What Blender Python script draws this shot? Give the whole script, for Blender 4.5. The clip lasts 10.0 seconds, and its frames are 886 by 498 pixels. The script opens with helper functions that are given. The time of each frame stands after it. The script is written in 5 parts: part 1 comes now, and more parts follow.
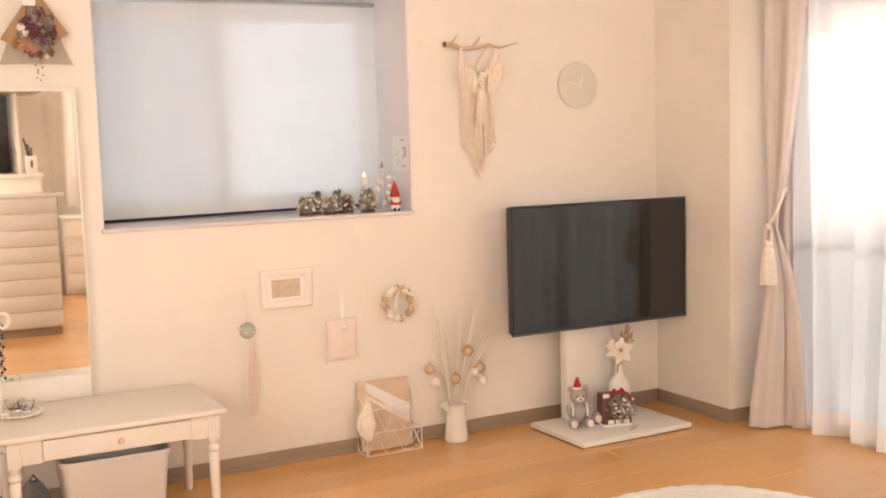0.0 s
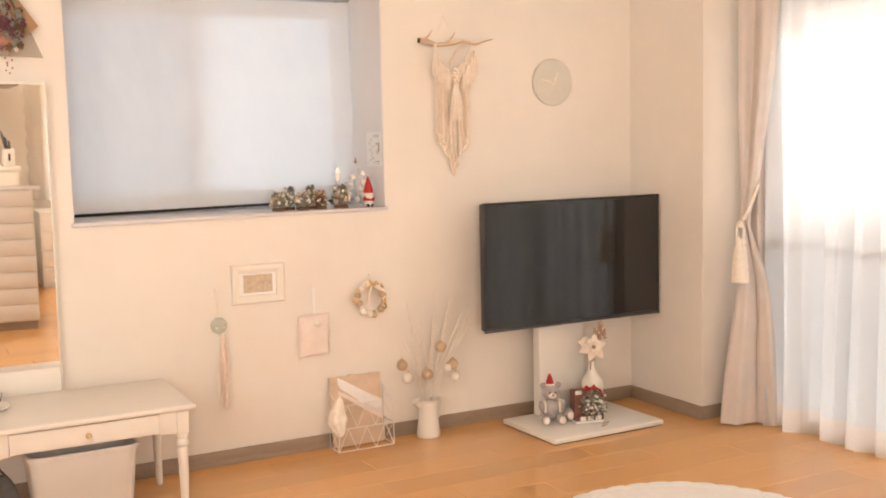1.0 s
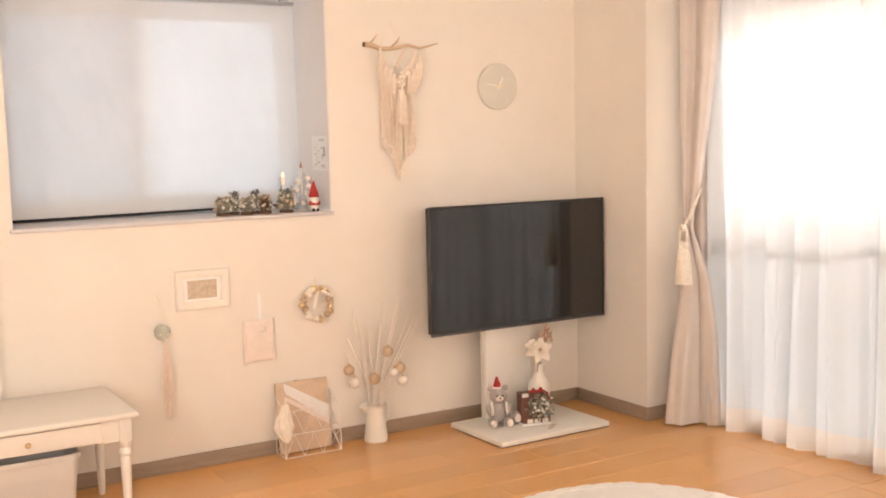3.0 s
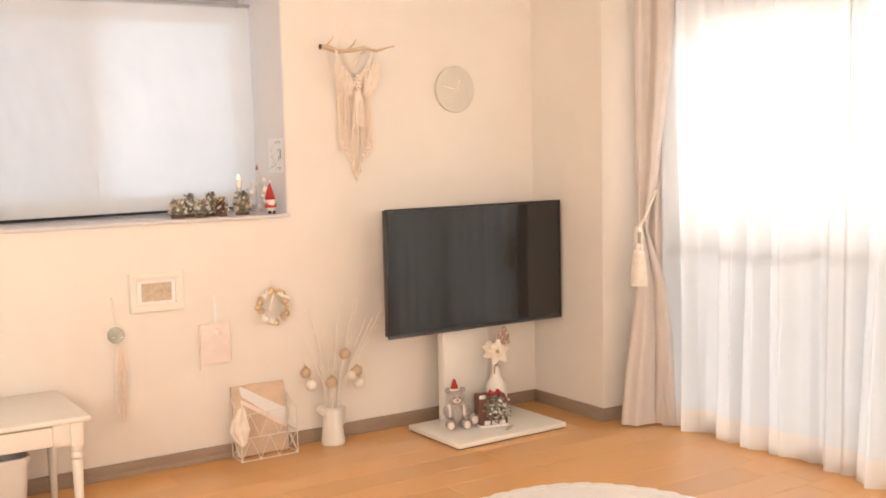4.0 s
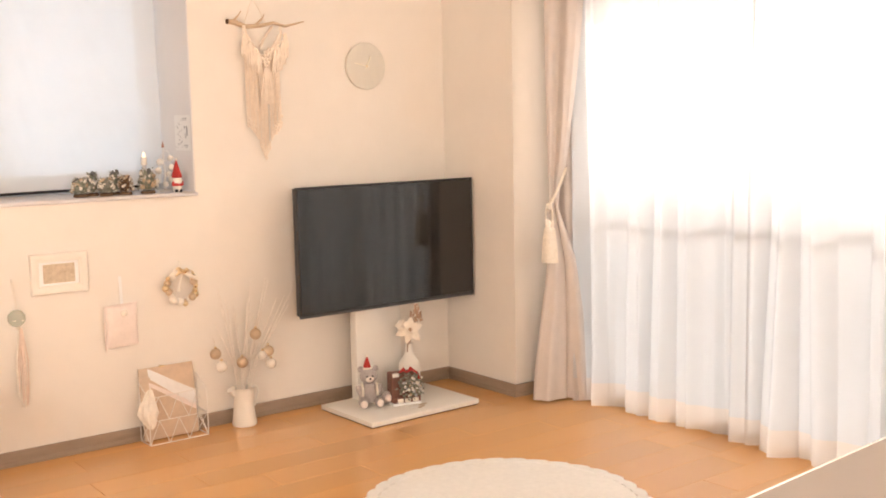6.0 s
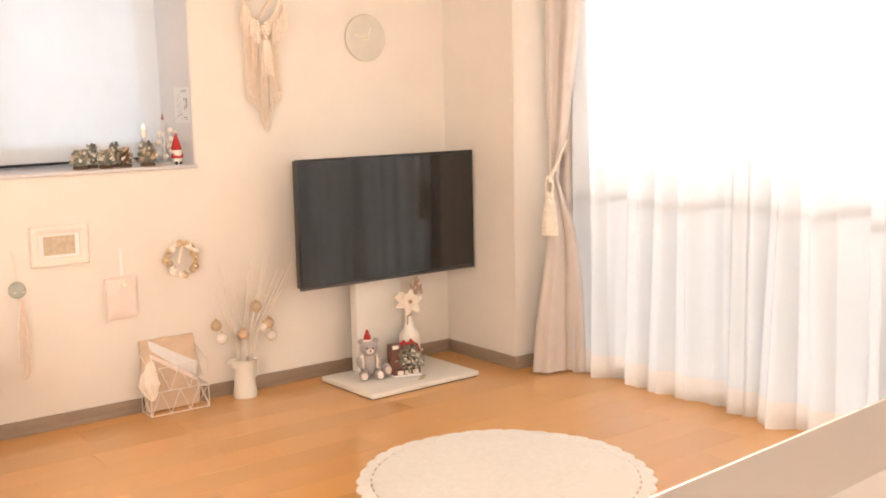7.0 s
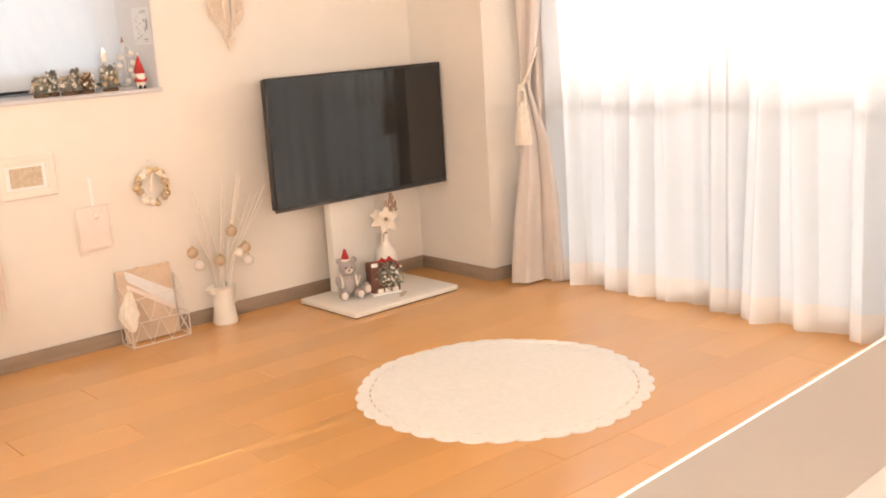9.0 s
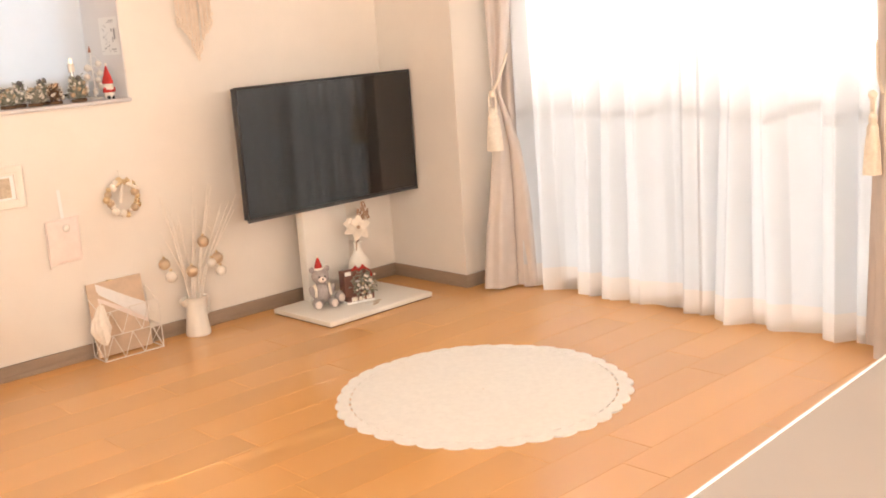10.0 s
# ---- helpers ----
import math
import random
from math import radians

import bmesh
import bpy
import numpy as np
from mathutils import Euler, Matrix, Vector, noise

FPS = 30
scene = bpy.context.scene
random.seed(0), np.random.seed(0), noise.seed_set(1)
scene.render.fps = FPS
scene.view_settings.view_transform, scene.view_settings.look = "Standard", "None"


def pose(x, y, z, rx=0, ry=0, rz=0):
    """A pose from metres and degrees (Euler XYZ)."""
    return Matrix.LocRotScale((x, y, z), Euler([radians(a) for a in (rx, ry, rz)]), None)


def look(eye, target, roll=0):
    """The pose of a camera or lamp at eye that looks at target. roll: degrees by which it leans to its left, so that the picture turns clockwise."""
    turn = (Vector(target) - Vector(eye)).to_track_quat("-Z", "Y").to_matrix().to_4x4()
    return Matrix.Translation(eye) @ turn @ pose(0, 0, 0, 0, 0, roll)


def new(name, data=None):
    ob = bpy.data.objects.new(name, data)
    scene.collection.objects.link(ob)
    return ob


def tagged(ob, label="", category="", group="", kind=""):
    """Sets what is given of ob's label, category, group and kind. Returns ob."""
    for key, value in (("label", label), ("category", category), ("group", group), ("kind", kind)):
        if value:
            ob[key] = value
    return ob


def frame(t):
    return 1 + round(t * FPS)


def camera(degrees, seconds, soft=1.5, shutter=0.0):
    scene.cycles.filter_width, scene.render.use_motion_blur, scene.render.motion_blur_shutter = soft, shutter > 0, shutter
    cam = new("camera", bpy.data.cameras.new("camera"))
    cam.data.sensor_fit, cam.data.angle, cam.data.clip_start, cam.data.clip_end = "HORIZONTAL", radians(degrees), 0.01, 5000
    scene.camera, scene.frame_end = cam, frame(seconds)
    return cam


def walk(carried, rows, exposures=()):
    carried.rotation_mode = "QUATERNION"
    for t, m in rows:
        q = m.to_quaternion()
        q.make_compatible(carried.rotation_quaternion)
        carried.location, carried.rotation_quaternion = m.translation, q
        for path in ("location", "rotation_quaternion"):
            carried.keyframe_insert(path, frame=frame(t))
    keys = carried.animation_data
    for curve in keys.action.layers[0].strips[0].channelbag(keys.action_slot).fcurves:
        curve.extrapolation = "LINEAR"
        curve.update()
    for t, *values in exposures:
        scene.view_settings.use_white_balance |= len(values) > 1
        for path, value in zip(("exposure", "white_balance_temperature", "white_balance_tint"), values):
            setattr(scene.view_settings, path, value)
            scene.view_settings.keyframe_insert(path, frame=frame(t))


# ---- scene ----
cam = camera(45.3, 10.0, soft=1.8)
PATH = [
    (0, (-3.329, -4.146, 1.305), (-2.415, -2.378, 1.108), -1.7),
    (0.5, (-3.29, -4.176, 1.298), (-2.366, -2.413, 1.1), -1.5),
    (1, (-3.281, -4.173, 1.304), (-2.344, -2.418, 1.099), -1.3),
    (1.5, (-3.285, -4.172, 1.308), (-2.331, -2.426, 1.108), -1.4),
    (2, (-3.28, -4.172, 1.308), (-2.306, -2.437, 1.103), -1.3),
    (2.5, (-3.279, -4.17, 1.311), (-2.278, -2.451, 1.106), -1.4),
    (4, (-3.241, -4.206, 1.294), (-2.165, -2.531, 1.101), -1.3),
    (4.5, (-3.261, -4.176, 1.305), (-2.135, -2.535, 1.109), -1.5),
    (5, (-3.216, -4.211, 1.28), (-2.068, -2.585, 1.079), -1.4),
    (5.5, (-3.226, -4.196, 1.292), (-2.031, -2.607, 1.071), -1.0),
    (7, (-3.216, -4.209, 1.285), (-2.02, -2.631, 0.999), -1.2),
    (7.5, (-3.219, -4.174, 1.279), (-2.048, -2.594, 0.922), -1.4),
    (8, (-3.255, -4.137, 1.266), (-2.038, -2.598, 0.877), -1.9),
    (8.5, (-3.296, -4.099, 1.266), (-2.07, -2.574, 0.851), -3.2),
    (9, (-3.335, -4.068, 1.245), (-2.067, -2.582, 0.813), -3.5),
    (9.5, (-3.355, -4.049, 1.246), (-2.045, -2.596, 0.828), -3.4),
    (10, (-3.375, -4.026, 1.241), (-2.05, -2.589, 0.82), -4.0),
]
walk(cam, [(t, look(eye, target, roll)) for t, eye, target, roll in PATH],
     exposures=[(0.0, -0.38), (2.5, -0.35), (4.5, -0.25), (5.5, -0.25), (7.5, -0.15), (10.0, -0.15)])

# ---- world, sun and window light ----
SUN_ELEVATION = 35.0
SUN_TRAVEL = Vector((-0.988 * math.cos(radians(SUN_ELEVATION)), 0.152 * math.cos(radians(SUN_ELEVATION)), -math.sin(radians(SUN_ELEVATION))))

world = bpy.data.worlds.new("daylight")
scene.world = world
world.use_nodes = True
sky = world.node_tree.nodes.new("ShaderNodeTexSky")
sky.sky_type = "NISHITA"
sky.sun_disc = False
sky.sun_elevation = radians(SUN_ELEVATION)
sky.sun_rotation = radians(98.7)
world.node_tree.nodes["Background"].inputs["Strength"].default_value = 0.05
world.node_tree.links.new(sky.outputs["Color"], world.node_tree.nodes["Background"].inputs["Color"])

sun_data = bpy.data.lights.new("sun", "SUN")
sun_data.energy, sun_data.angle, sun_data.color = 3.0, radians(0.5), (1.0, 0.96, 0.91)
sun = new("sun", sun_data)
sun.matrix_world = look((4, -2.2, 4), Vector((4, -2.2, 4)) + SUN_TRAVEL)


def window_lamp(name, m, width, height, watts, colour):
    data = bpy.data.lights.new(name, "AREA")
    data.shape, data.size, data.size_y, data.energy, data.color = "RECTANGLE", width, height, watts, colour
    lamp = new(name, data)
    lamp.matrix_world = m
    return lamp


# skylight in the opening of the tall sliding window and of the small window
window_lamp("skylight_tall_window", look((0.372, -1.615, 1.41), (-1.0, -1.615, 1.41)), 1.78, 0.86, 31.0, (1.0, 0.83, 0.71))
window_lamp("skylight_tall_window_lower", look((0.405, -1.615, 0.49), (-1.0, -1.615, 0.49)), 1.78, 0.80, 0.6, (1.0, 0.86, 0.76))
window_lamp("skylight_small_window", look((-1.98, 0.95, 1.49), (-1.98, -1.0, 1.49)), 1.6, 1.2, 18.5, (0.71, 0.86, 1.0))
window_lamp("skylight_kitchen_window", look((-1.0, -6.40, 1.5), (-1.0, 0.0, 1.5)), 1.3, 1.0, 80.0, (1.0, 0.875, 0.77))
# fill lamp in a second, added kitchen window; brightens the pillar's side
window_lamp("added_kitchen_side_fill", look((-3.75, -6.40, 1.5), (-3.75, 0.0, 1.5)), 0.85, 1.0, 138.0, (1.0, 0.875, 0.77))
# fill lamp in an added, unseen west window; lifts the pillar corner
window_lamp("added_west_fill", look((-4.38, -3.00, 1.45), (0.0, -3.00, 1.45)), 1.15, 1.0, 60.0, (1.0, 0.885, 0.785))


# ---- materials ----
def material(name, colour, rough=0.6, vary=0.08, scale=8.0, bump=0.0, bump_scale=120.0, metal=0.0, specular=0.4, coat=0.0, stretch=(1, 1, 1), second=None):
    """A principled surface with cloudy variation at two scales and a fine relief."""
    m = bpy.data.materials.new(name)
    m.use_nodes = True
    nt = m.node_tree
    b = nt.nodes["Principled BSDF"]
    co = nt.nodes.new("ShaderNodeTexCoord")
    mp = nt.nodes.new("ShaderNodeMapping")
    mp.inputs["Scale"].default_value = stretch
    nt.links.new(co.outputs["Object"], mp.inputs["Vector"])
    n1 = nt.nodes.new("ShaderNodeTexNoise")
    n1.inputs["Scale"].default_value, n1.inputs["Detail"].default_value, n1.inputs["Roughness"].default_value = scale, 6.0, 0.65
    nt.links.new(mp.outputs["Vector"], n1.inputs["Vector"])
    ramp = nt.nodes.new("ShaderNodeMapRange")
    ramp.inputs["From Min"].default_value, ramp.inputs["From Max"].default_value = 0.3, 0.7
    nt.links.new(n1.outputs["Fac"], ramp.inputs["Value"])
    mix = nt.nodes.new("ShaderNodeMix")
    mix.data_type = "RGBA"
    dark = second or tuple(c * (1 - vary) for c in colour)
    light = colour if second else tuple(min(1.0, c * (1 + vary * 0.5)) for c in colour)
    mix.inputs["A"].default_value = (*dark, 1)
    mix.inputs["B"].default_value = (*light, 1)
    nt.links.new(ramp.outputs["Result"], mix.inputs["Factor"])
    nt.links.new(mix.outputs["Result"], b.inputs["Base Color"])
    b.inputs["Roughness"].default_value, b.inputs["Metallic"].default_value = rough, metal
    b.inputs["Specular IOR Level"].default_value, b.inputs["Coat Weight"].default_value = specular, coat
    rr = nt.nodes.new("ShaderNodeMapRange")
    rr.inputs["To Min"].default_value, rr.inputs["To Max"].default_value = max(0.02, rough - 0.07), min(1.0, rough + 0.07)
    nt.links.new(n1.outputs["Fac"], rr.inputs["Value"])
    nt.links.new(rr.outputs["Result"], b.inputs["Roughness"])
    if bump:
        n2 = nt.nodes.new("ShaderNodeTexNoise")
        n2.inputs["Scale"].default_value, n2.inputs["Detail"].default_value = bump_scale, 4.0
        nt.links.new(mp.outputs["Vector"], n2.inputs["Vector"])
        bp = nt.nodes.new("ShaderNodeBump")
        bp.inputs["Strength"].default_value, bp.inputs["Distance"].default_value = bump, 0.004
        nt.links.new(n2.outputs["Fac"], bp.inputs["Height"])
        nt.links.new(bp.outputs["Normal"], b.inputs["Normal"])
    return m


def cloth(name, colour, translucent, clear, weave=900.0, bump=0.15):
    """A woven sheet that lets part of the light through: scattered by the threads, and straight through the gaps."""
    m = material(name, colour, 0.95, 0.04, 5.0, specular=0.05)
    nt = m.node_tree
    out, b = nt.nodes["Material Output"], nt.nodes["Principled BSDF"]
    tl = nt.nodes.new("ShaderNodeBsdfTranslucent")
    tl.inputs["Color"].default_value = (*colour, 1)
    tp = nt.nodes.new("ShaderNodeBsdfTransparent")
    m1, m2 = nt.nodes.new("ShaderNodeMixShader"), nt.nodes.new("ShaderNodeMixShader")
    m1.inputs["Fac"].default_value, m2.inputs["Fac"].default_value = translucent, clear
    nt.links.new(b.outputs["BSDF"], m1.inputs[1])
    nt.links.new(tl.outputs["BSDF"], m1.inputs[2])
    nt.links.new(m1.outputs["Shader"], m2.inputs[1])
    nt.links.new(tp.outputs["BSDF"], m2.inputs[2])
    nt.links.new(m2.outputs["Shader"], out.inputs["Surface"])
    co = nt.nodes["Texture Coordinate"]
    n = nt.nodes.new("ShaderNodeTexNoise")
    n.inputs["Scale"].default_value = weave
    nt.links.new(co.outputs["Object"], n.inputs["Vector"])
    bp = nt.nodes.new("ShaderNodeBump")
    bp.inputs["Strength"].default_value, bp.inputs["Distance"].default_value = bump, 0.002
    nt.links.new(n.outputs["Fac"], bp.inputs["Height"])
    nt.links.new(bp.outputs["Normal"], b.inputs["Normal"])
    return m


def plank_wood(name):
    m = material(name, (0.75, 0.390, 0.122), 0.29, 0.2, 1.1, 0.0, 60.0, specular=0.5, coat=0.6, stretch=(1.0, 5.0, 5.0), second=(0.71, 0.364, 0.112))
    nt = m.node_tree
    b = nt.nodes["Principled BSDF"]
    b.inputs["Coat Roughness"].default_value = 0.09
    grain = [n for n in nt.nodes if n.bl_idname == "ShaderNodeTexNoise"][0]
    for link in list(b.inputs["Roughness"].links):
        nt.links.remove(link)
    b.inputs["Roughness"].default_value = 0.30
    grain.inputs["Detail"].default_value, grain.inputs["Roughness"].default_value = 2.5, 0.45
    info = nt.nodes.new("ShaderNodeObjectInfo")
    hsv = nt.nodes.new("ShaderNodeHueSaturation")
    v = nt.nodes.new("ShaderNodeMapRange")
    v.inputs["To Min"].default_value, v.inputs["To Max"].default_value = 0.93, 1.06
    nt.links.new(info.outputs["Random"], v.inputs["Value"])
    nt.links.new(v.outputs["Result"], hsv.inputs["Value"])
    mix = [n for n in nt.nodes if n.bl_idname == "ShaderNodeMix"][0]
    nt.links.new(mix.outputs["Result"], hsv.inputs["Color"])
    nt.links.new(hsv.outputs["Color"], b.inputs["Base Color"])
    # the grain of every plank starts somewhere else
    mp = [n for n in nt.nodes if n.bl_idname == "ShaderNodeMapping"][0]
    sh = nt.nodes.new("ShaderNodeCombineXYZ")
    mul = nt.nodes.new("ShaderNodeMath")
    mul.operation = "MULTIPLY"
    mul.inputs[1].default_value = 37.0
    nt.links.new(info.outputs["Random"], mul.inputs[0])
    nt.links.new(mul.outputs["Value"], sh.inputs["X"])
    nt.links.new(mul.outputs["Value"], sh.inputs["Z"])
    nt.links.new(sh.outputs["Vector"], mp.inputs["Location"])
    return m


def glass(name, colour=(1, 1, 1), rough=0.0):
    m = bpy.data.materials.new(name)
    m.use_nodes = True
    b = m.node_tree.nodes["Principled BSDF"]
    b.inputs["Base Color"].default_value = (*colour, 1)
    b.inputs["Transmission Weight"].default_value, b.inputs["Roughness"].default_value, b.inputs["IOR"].default_value = 1.0, rough, 1.45
    return m


M_WALL = material("wallpaper", (0.85, 0.795, 0.725), 0.85, 0.035, 3.0, 0.22, 260.0, specular=0.2)
M_CEIL = material("ceiling_paper", (0.86, 0.82, 0.76), 0.9, 0.03, 3.0, 0.15, 220.0, specular=0.2)
M_REVEAL = material("window_reveal_paint", (0.80, 0.78, 0.77), 0.6, 0.03, 4.0, 0.05, 200.0)
M_BASE = material("baseboard_wood", (0.35, 0.265, 0.195), 0.5, 0.15, 5.0, 0.08, 90.0, stretch=(1, 1, 8))
M_PLANK = plank_wood("floor_planks")
M_JOINT = material("floor_joint", (0.12, 0.06, 0.03), 0.8, 0.1)
M_WHITE = material("white_paint", (0.84, 0.80, 0.74), 0.38, 0.03, 6.0, 0.03, 150.0)
M_SATIN = material("white_laminate", (0.87, 0.845, 0.79), 0.3, 0.025, 6.0)
M_SILL = material("sill_laminate", (0.66, 0.635, 0.64), 0.35, 0.03, 6.0)
# much lighter than the cap: light caught on its edge, put into colour
M_EDGE_LIGHT = material("edge_highlight_white", (0.88, 0.86, 0.83), 0.28, 0.02, 6.0, specular=0.6, coat=0.6)
M_SHEER = cloth("sheer_voile", (0.695, 0.71, 0.73), 0.48, 0.05)
# doubled cloth passes less light; the floor's warm bounce is in its colour
M_HEM = cloth("sheer_voile_hem_warm_bounce", (0.74, 0.685, 0.64), 0.44, 0.02)
M_BLIND = cloth("blind_cotton", (0.88, 0.88, 0.88), 0.42, 0.03)
M_DRAPE = material("greige_drape", (0.66, 0.60, 0.56), 0.85, 0.07, 7.0, 0.12, 500.0, specular=0.15)
M_ROPE = material("cream_rope", (0.85, 0.775, 0.67), 0.9, 0.12, 60.0, 0.3, 300.0, specular=0.1)
M_ALU = material("white_aluminium", (0.72, 0.72, 0.71), 0.35, 0.03, 10.0, metal=0.2)
M_PANE = glass("window_pane")
M_PANE_FROST = glass("frosted_pane", (0.80, 0.84, 0.88), 0.25)
M_BLACK = material("black_plastic", (0.02, 0.02, 0.022), 0.3, 0.1, 20.0, specular=0.5)
M_SCREEN = material("dark_screen", (0.015, 0.015, 0.0145), 0.08, 0.1, 3.0, specular=0.74)
M_SILVER = material("silver_trim", (0.55, 0.55, 0.56), 0.3, 0.05, 10.0, metal=0.9)
M_TRIM = material("dark_grey_trim", (0.10, 0.10, 0.105), 0.35, 0.05, 10.0, metal=0.5)
M_RUG = material("cream_knit", (0.93, 0.91, 0.87), 0.95, 0.05, 45.0, 0.8, 260.0, specular=0.05)
M_CAP = material("greige_laminate", (0.33, 0.297, 0.27), 0.45, 0.04, 6.0)
M_GREYBIN = material("grey_plastic", (0.68, 0.65, 0.62), 0.45, 0.03, 8.0)
M_GOLD = material("brushed_gold", (0.78, 0.63, 0.40), 0.28, 0.08, 30.0, metal=1.0)
M_DARK = material("dark_fabric", (0.17, 0.165, 0.16), 0.9, 0.2, 30.0, 0.3, 200.0)
M_OUT = material("balcony_plaster", (0.72, 0.72, 0.72), 0.9, 0.08, 3.0, 0.2, 100.0)


def mirror_glass():
    m = bpy.data.materials.new("mirror_glass")
    m.use_nodes = True
    b = m.node_tree.nodes["Principled BSDF"]
    b.inputs["Base Color"].default_value = (0.93, 0.93, 0.92, 1)
    b.inputs["Metallic"].default_value, b.inputs["Roughness"].default_value = 1.0, 0.015
    return m


M_MIRROR = mirror_glass()


# ---- mesh helpers ----
def bx(bm, x0, x1, y0, y1, z0, z1, bevel=0.0, seg=2):
    """A box, with its edges rounded by bevel."""
    r = bmesh.ops.create_cube(bm, size=1.0, matrix=Matrix.LocRotScale(((x0 + x1) / 2, (y0 + y1) / 2, (z0 + z1) / 2), None, (abs(x1 - x0), abs(y1 - y0), abs(z1 - z0))))
    if bevel:
        edges = list({e for v in r["verts"] for e in v.link_edges})
        bmesh.ops.bevel(bm, geom=edges, offset=bevel, segments=seg, affect="EDGES", profile=0.5)
    return bm


def lathe(bm, profile, seg=24, at=(0, 0, 0), turn=None):
    """A turned body: profile of (radius, height)."""
    rings = []
    m = Matrix.Translation(at) @ (turn or Matrix.Identity(4))
    for r, z in profile:
        rings.append([bm.verts.new(m @ Vector((max(r, 1e-4) * math.cos(2 * math.pi * i / seg), max(r, 1e-4) * math.sin(2 * math.pi * i / seg), z))) for i in range(seg)])
    for a, b in zip(rings, rings[1:]):
        for i in range(seg):
            bm.faces.new((a[i], a[(i + 1) % seg], b[(i + 1) % seg], b[i]))
    bm.faces.new(list(reversed(rings[0])))
    bm.faces.new(rings[-1])
    return bm


def tube(bm, pts, radius, seg=8):
    """A round rod along points; radius may be a list."""
    pts = [Vector(p) for p in pts]
    radii = radius if isinstance(radius, (list, tuple)) else [radius] * len(pts)
    rings = []
    side = None
    for i, p in enumerate(pts):
        d = (pts[min(i + 1, len(pts) - 1)] - pts[max(i - 1, 0)]).normalized()
        if side is None:
            side = d.orthogonal().normalized()
        side = (side - d * side.dot(d)).normalized()
        up = d.cross(side)
        rings.append([bm.verts.new(p + radii[i] * (side * math.cos(2 * math.pi * k / seg) + up * math.sin(2 * math.pi * k / seg))) for k in range(seg)])
    for a, b in zip(rings, rings[1:]):
        for k in range(seg):
            bm.faces.new((a[k], a[(k + 1) % seg], b[(k + 1) % seg], b[k]))
    bm.faces.new(list(reversed(rings[0])))
    bm.faces.new(rings[-1])
    return bm


def ball(bm, at, r, seg=16, squash=(1, 1, 1), turn=None):
    m = Matrix.Translation(at) @ (turn or Matrix.Identity(4)) @ Matrix.Diagonal((*squash, 1))
    bmesh.ops.create_uvsphere(bm, u_segments=seg, v_segments=max(6, seg * 2 // 3), radius=r, matrix=m)
    return bm


def sheet(bm, fn, nu, nv):
    """A grid of points fn(u, v), u and v from 0 to 1."""
    g = [[bm.verts.new(fn(i / nu, j / nv)) for i in range(nu + 1)] for j in range(nv + 1)]
    for j in range(nv):
        for i in range(nu):
            bm.faces.new((g[j][i], g[j][i + 1], g[j + 1][i + 1], g[j + 1][i]))
    return bm


def mesh_of(name, bm, mat, smooth=True):
    me = bpy.data.meshes.new(name)
    bmesh.ops.recalc_face_normals(bm, faces=bm.faces)
    bm.to_mesh(me)
    bm.free()
    me.materials.append(mat)
    if smooth:
        me.polygons.foreach_set("use_smooth", [True] * len(me.polygons))
        me.set_sharp_from_angle(angle=radians(38))
    return me


def part(name, bm, mat, parent=None, label="", smooth=True):
    ob = new(name, mesh_of(name, bm, mat, smooth))
    ob.parent = parent
    return tagged(ob, label)


def thing(name, at, label, category, group="", turn=0.0):
    ob = new(name)
    ob.empty_display_size = 0.05
    ob.matrix_world = pose(*at, 0, 0, turn)
    return tagged(ob, label, category, group)


def structure(name, bm, mat, label, category, parent=None, smooth=False):
    return tagged(part(name, bm, mat, parent, smooth=smooth), label, category, kind="structure")


def B():
    return bmesh.new()


# ---- large structure ----
EAST, WEST, SOUTH, TOP = 0.25, -4.3, -6.3, 2.4


def wall_with_hole(axis, a0, a1, lo, hi, holes):
    """A wall along x or y from a0 to a1, between the depths lo and hi, with openings (b0, b1, z0, z1)."""
    bm = B()
    cuts = sorted({a0, a1, *(b for h in holes for b in h[:2])})
    for p, q in zip(cuts, cuts[1:]):
        spans = [(0.0, TOP)]
        for b0, b1, z0, z1 in holes:
            if b0 <= p and q <= b1:
                spans = [(0.0, z0), (z1, TOP)]
        for z0, z1 in spans:
            if z1 - z0 > 1e-3:
                bx(bm, *((p, q, lo, hi) if axis == "x" else (lo, hi, p, q)), z0, z1)
    return bm


W1 = (-2.627, -1.328, 1.020, 2.002)      # small window
W2 = (-2.55, -0.68, 0.05, 1.92)          # tall sliding window, along y
structure("wall_north", wall_with_hole("x", WEST, EAST, 0.0, 0.40, [W1]), M_WALL, "cream textured wallpaper wall with a deep window recess", "wall")
structure("wall_east", wall_with_hole("y", SOUTH, 0.0, EAST, EAST + 0.16, [W2]), M_WALL, "cream papered wall round a tall sliding window", "wall")
W5 = (-3.6, -2.4, 0.9, 2.0)               # unseen opening added for fill light, along y
structure("wall_west", wall_with_hole("y", SOUTH, 0.4, WEST - 0.12, WEST, [W5]), M_WALL, "plain cream papered side wall with an added opening for fill light", "wall")
W3 = (-1.72, -0.3, 0.85, 2.0)             # kitchen window behind the lace curtain
# unseen second opening, added so that fill light reaches the pillar
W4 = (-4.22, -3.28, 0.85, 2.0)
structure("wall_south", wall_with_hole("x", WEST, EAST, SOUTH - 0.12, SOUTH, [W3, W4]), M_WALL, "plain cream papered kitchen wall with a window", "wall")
structure("wall_pillar", bx(B(), 0.0, EAST, -0.518, 0.0, 0, TOP), M_WALL, "cream papered pillar in the room's corner", "pillar")
